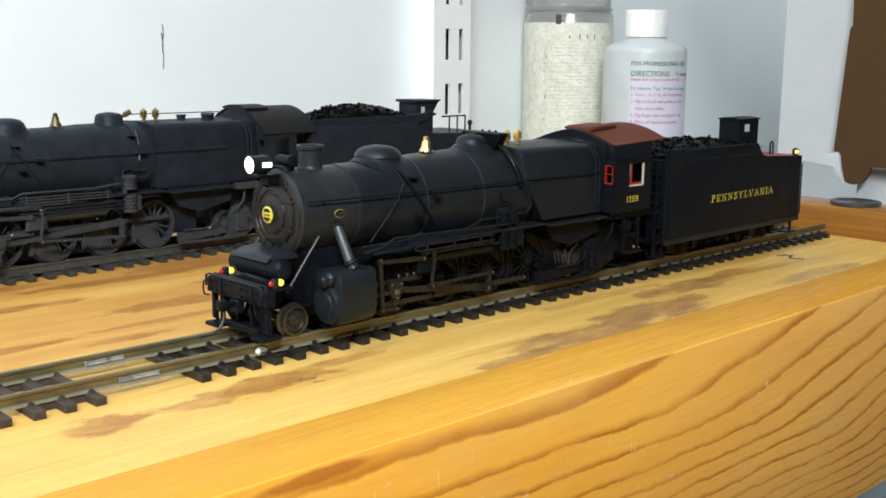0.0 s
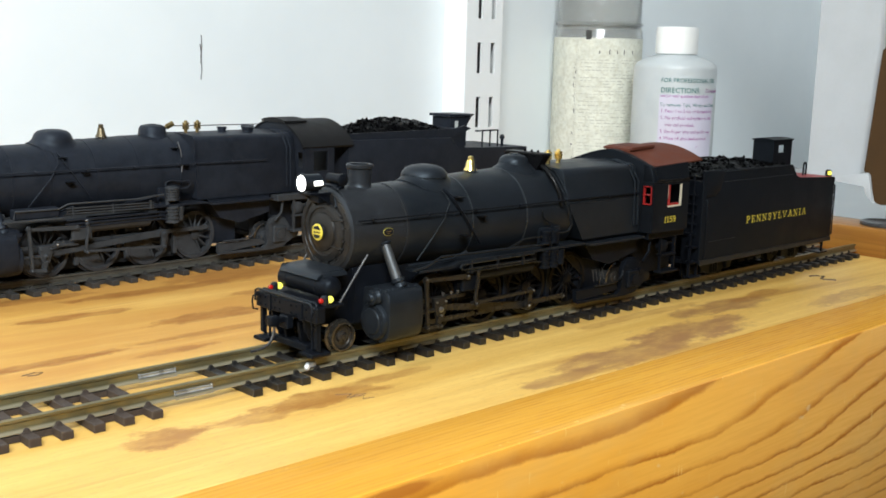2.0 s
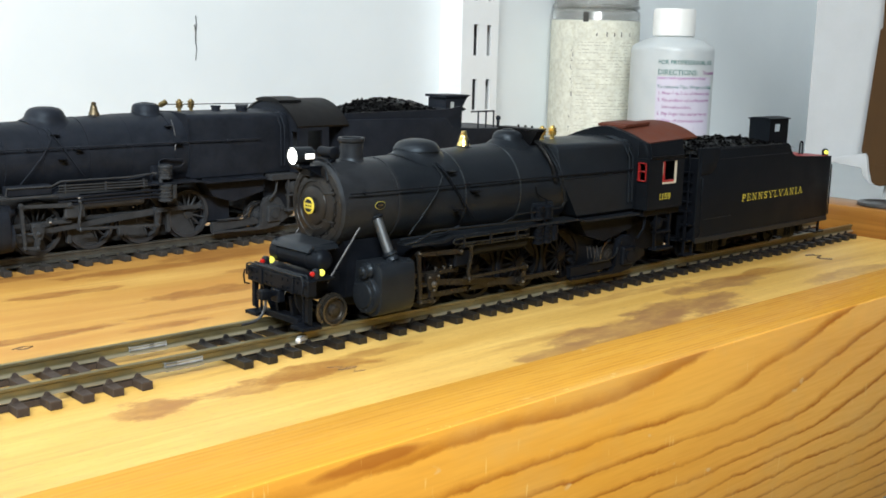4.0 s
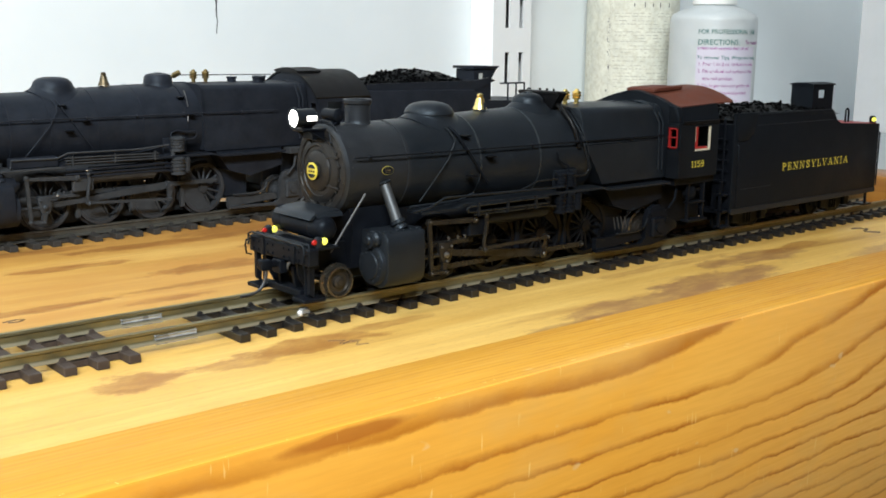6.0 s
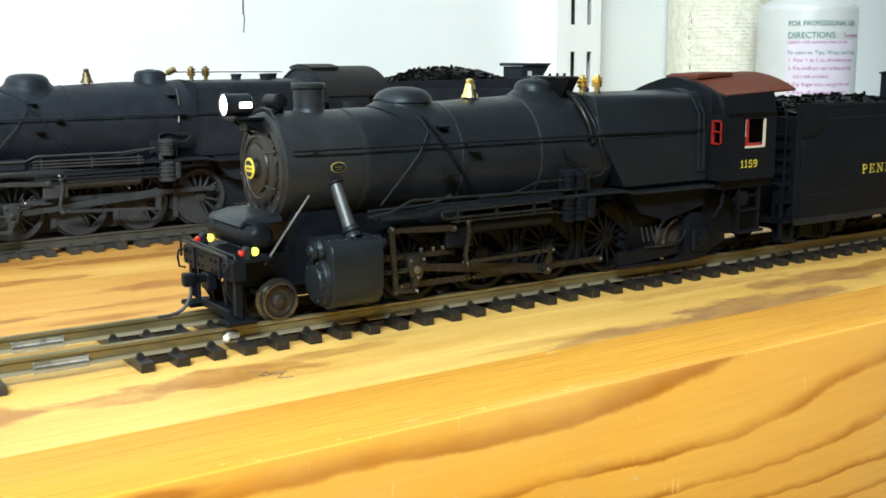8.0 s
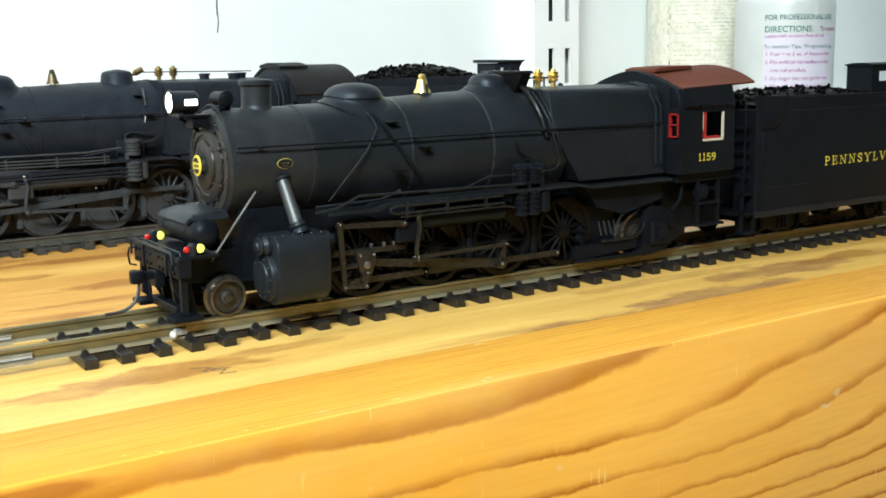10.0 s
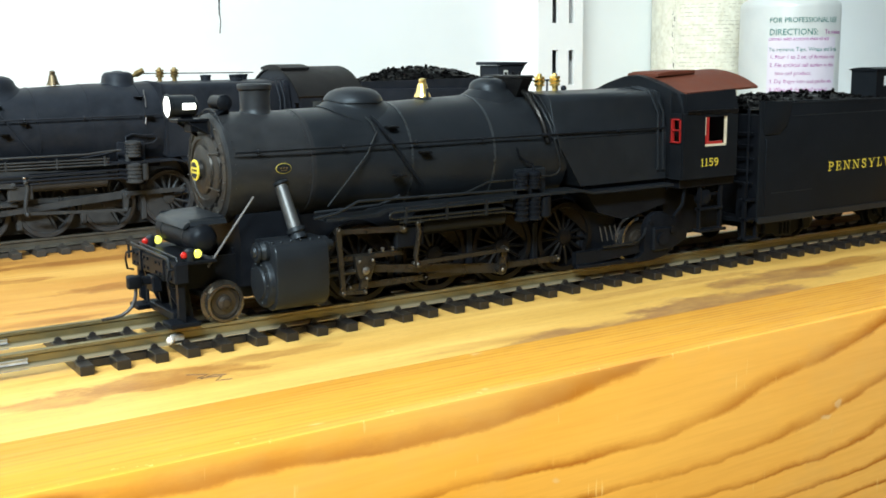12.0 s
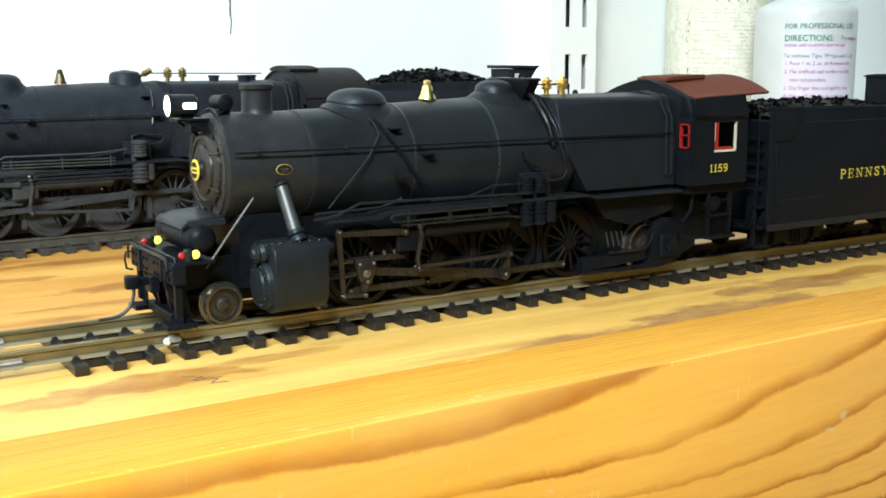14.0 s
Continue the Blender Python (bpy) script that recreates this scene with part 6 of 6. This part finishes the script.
def bottle():
    b = thing("plastic_bottle", "milky translucent plastic bottle with white cap and printed directions", "bottle", m=mpose(360.3, 131, 0, 0, 0, -58) @ Matrix.Diagonal((0.952, 0.952, 1.01, 1.0)))
    part("bottle_body", lathe(B(), (0, 0, 0), (0, 0, 1), [(0, 0.6), (21, 0), (24.0, 1.2), (24.6, 4), (24.4, 79.5), (24.0, 81.4), (22.8, 82.8), (17.0, 85.6), (12.6, 86.8), (11.4, 87.4), (11.4, 92), (0, 92)], 56), M_MILK, b)
    cap = B()
    lathe(cap, (0, 0, 87.8), (0, 0, 1), [(12.0, 0), (12.35, 0.3), (12.35, 14.0), (11.8, 14.8), (0, 15.0)], 120)
    cap.verts.index_update()
    for v in cap.verts:
        if 89 < v.co.z < 101.8 and v.index % 2 == 0:
            v.co.x, v.co.y = v.co.x * 0.97, v.co.y * 0.97
    part("bottle_cap", cap, M_CAP, b, "ribbed white screw cap")

    def arc_panel(name, a0, a1, z0, z1, r, mat, label=""):
        bm = B()
        n = 18
        va = [[bm.verts.new((r * math.sin(a), -r * math.cos(a), z)) for a in [a0 + (a1 - a0) * i / n for i in range(n + 1)]] for z in (z0, z1)]
        for i in range(n):
            bm.faces.new((va[0][i], va[0][i + 1], va[1][i + 1], va[1][i]))
        return part(name, bm, mat, b, label)
    arc_panel("print_panel", -0.28, 1.2, 6, 66, 24.66, M_PINK, "pale pink printed panel")

    def curved_text(text, size, z, a0, mat, name, gap=0.0):
        cu = bpy.data.curves.new(name, "FONT")
        cu.body, cu.size, cu.align_x, cu.align_y, cu.extrude = text, size * MM, "LEFT", "CENTER", 0.02 * MM
        cu.resolution_u = 2
        tmp = bpy.data.objects.new("tmp", cu)
        scene.collection.objects.link(tmp)
        bpy.context.view_layer.update()
        me = bpy.data.meshes.new_from_object(tmp.evaluated_get(bpy.context.evaluated_depsgraph_get()))
        bpy.data.objects.remove(tmp)
        bm = bmesh.new()
        bm.from_mesh(me)
        R = 24.72
        for v in bm.verts:
            a = a0 + v.co.x / MM / R
            v.co = Vector(((R + v.co.z / MM) * math.sin(a), -(R + v.co.z / MM) * math.cos(a), z + v.co.y / MM))
        part(name, bm, mat, b, smooth=0)
    a0 = -0.26
    curved_text("FOR PROFESSIONAL USE", 3.3, 73.6, a0, M_INK_G, "printed_line")
    curved_text("DIRECTIONS:", 4.0, 68.2, a0, M_INK_G, "printed_line")
    curved_text("To remove", 2.9, 68.2, a0 + 1.12, M_INK_P, "printed_line")
    curved_text("cotton with acetone then oil nail", 2.3, 65.2, a0, M_INK_P, "printed_line")
    curved_text("To remove Tips, Wraps and Sculp", 2.7, 60.4, a0, M_INK_G, "printed_line")
    for i, row in enumerate(("1. Pour 1 to 2 oz. of Acetone into", "2. File artificial nail surface to thin", "    into nail product.", "3. Dip finger into and gel for min", "4. Wipe off dissolved product")):
        curved_text(row, 2.5, 57.0 - 3.7 * i, a0 + 0.03, M_INK_P, "printed_line")
    bars = B()
    for i in range(6):
        z = 38.0 - 3.7 * i
        box(bars, -5.6, 17 - (i % 3) * 3, -24.9, -24.5, z - 0.4, z + 0.4)
    for v in bars.verts:
        a = v.co.x / 24.7
        r = 24.72
        v.co = Vector((r * math.sin(a), -r * math.cos(a), v.co.z))
    part("print_bars", bars, M_INK_P, b)


def jar():
    j = thing("glass_jar", "tall clear jar with an aged cream paper label", "jar", m=mpose(365.2, 191.6, 0, 0, 0, -38))
    part("jar_body", lathe(B(), (0, 0, 0), (0, 0, 1), [(0, 0.5), (23.5, 0), (26, 1.5), (26.4, 5), (26.4, 101.6), (26.0, 102.4), (25.2, 103.2), (25.2, 124), (24, 129), (20.5, 133), (19, 135), (19, 142), (17.6, 142), (17.6, 134.4), (19.4, 132), (22.8, 128), (23.8, 123.6), (23.8, 102.6), (24.8, 101.0), (24.8, 92.4), (0, 92.2)], 56), M_JAR, j)
    part("jar_rim", lathe(B(), (0, 0, 104.2), (0, 0, 1), [(25.3, 0), (26.1, 0.2), (26.1, 2.0), (25.3, 2.2)], 56), M_JAR, j)
    lab = B()
    lathe(lab, (0, 0, 4), (0, 0, 1), [(26.5, 0), (26.72, 0.1), (26.72, 92.9), (26.5, 93)], 64)
    label = part("paper_label", lab, M_LABEL, j, "aged cream paper label with faded print")
    rnd = random.Random(12)
    ink = B()

    def patch(a0, a1, z0, z1, r=26.8):
        n = max(1, int((a1 - a0) * 12))
        va = [[ink.verts.new((r * math.sin(a), -r * math.cos(a), z)) for a in [a0 + (a1 - a0) * i / n for i in range(n + 1)]] for z in (z0, z1)]
        for i in range(n):
            ink.faces.new((va[0][i], va[0][i + 1], va[1][i + 1], va[1][i]))
    z = 84.0
    while z > 10:
        a = -0.62 + rnd.uniform(0, 0.05)
        while a < 0.85:
            w = rnd.uniform(0.04, 0.16)
            if rnd.random() < 0.72:
                patch(a, min(a + w, 0.88), z, z + rnd.uniform(0.25, 0.5))
            a += w + 0.03
        z -= rnd.choice((1.7, 1.9, 2.4))
    part("faded_print", ink, M_INK_K, label)
    ink = B()
    patch(-0.50, -0.38, 96, 101.5)
    for k in range(9):
        a = -0.2 + 0.1 * k + rnd.uniform(-0.03, 0.03)
        h = rnd.uniform(0.6, 2.6)
        if k % 2 == 0:
            patch(a, a + 0.02, 88.5 - h / 2, 88.5 + h)
    for k in range(26):
        zz = rnd.uniform(12, 84)
        u = rnd.uniform(-0.04, 0.02)
        patch(-0.72 + u, -0.716 + u + rnd.uniform(0, 0.012), zz, zz + rnd.uniform(0.4, 2.6))
    part("ink_flecks", ink, M_INK_D, label, "dark flecks and stamp on the label")
    ink = B()
    patch(-0.70, -0.692, 4, 96)
    patch(-0.665, -0.66, 4, 96)
    part("label_seam", ink, M_INK_K, label)
    part("jar_contents", lathe(B(), (0, 0, 1.5), (0, 0, 1), [(0, 0), (23.4, 0.5), (23.8, 90), (0, 90)], 40), M_CARDW, j, "pale grey contents")


bottle()
jar()


def cardboard_box():
    c = thing("cardboard_box", "brown cardboard box with a white lined tuck flap hanging open", "cardboard box", m=Matrix.Identity(4))
    main = B()
    prism(main, [(2.0, 29.0), (5.0, 36.0), (1.4, 92.6), (0.2, 93.6), (0.6, 105.0), (-3.0, 240.0), (-190.0, 240.0), (-190.0, 27.0)], "x", 340, 343)
    part("box_side", main, M_CARD, c)
    tab = B()
    pts = [(3.2, 30.0)]
    for i in range(13):
        a = math.radians(180 + 15 * i)
        pts.append((-5.6 - 8.4 * math.cos(a), 30.0 + 10.0 * math.sin(a)))
    prism(tab, pts, "x", 339.6, 341.0)
    part("tuck_tab", tab, M_CARD, c, "rounded brown tuck tab")
    fl = B()
    prism(fl, [(21.4, 30.5), (21.3, 29.6), (3.1, 28.1), (2.6, 25.6), (1.3, 23.4), (-2.3, 20.6), (-1.4, 22.4), (0.1, 26.8), (0.9, 33.2), (2.2, 34.9)], "x", 337.6, 339.4, 0.2)
    part("white_flap", fl, M_CARDW, c, "white coated inner flap edge")
    wp = B()
    prism(wp, [(3.5, 29.0), (-3.0, 240.0), (37.5, 240), (37.5, 29)], "x", 346, 348)
    part("white_panel", wp, M_CARDW, c, "white coated inner panel")
    back = B()
    box(back, 343, 560, -190, -186, 27, 240)
    part("box_end", back, M_CARD, c)
    foot = B()
    box(foot, 348, 560, -186, -4, 0, 27)
    part("box_base", foot, M_CARDW, c)
    return c


cardboard_box()
lid = B()
lathe(lid, (323.5, -15.5, 13.0), (0, 0, 1), [(0, 0), (10.6, 0), (11.2, 0.3), (11.2, 1.4), (10.8, 1.8), (9.6, 1.8), (9, 1.4), (0, 1.4)], 40)
solid("metal_lid", lid, M_LID, "dark grey round metal lid resting on the end board", "lid")

# pencil marks on the plywood
marks = (
    [(-57, 36.5), (-53.5, 37.4), (-51.6, 36.4), (-53.6, 35.0), (-56.0, 35.6)],
    [(243, -22.5), (247, -24.0), (247.5, -26.4), (243, -27.6), (241.5, -29.5), (244.5, -33.2)],
    [(-3.0, -26.4), (0.6, -28.4), (-2.0, -29.8), (2.6, -31.0), (0.4, -33.2), (3.4, -34.0)],
    [(-1.6, -30.6), (1.2, -29.4), (3.6, -30.4)],
)
for k, pts in enumerate(marks):
    bm = B()
    pipe(bm, [(x, y, 0.02) for x, y in pts], (0.22, 0.5, 0.12, 0.12)[k], 6)
    solid("pencil_mark", bm, M_PENCIL, "small dark pencil squiggle on the plywood", "mark", "pencil marks")
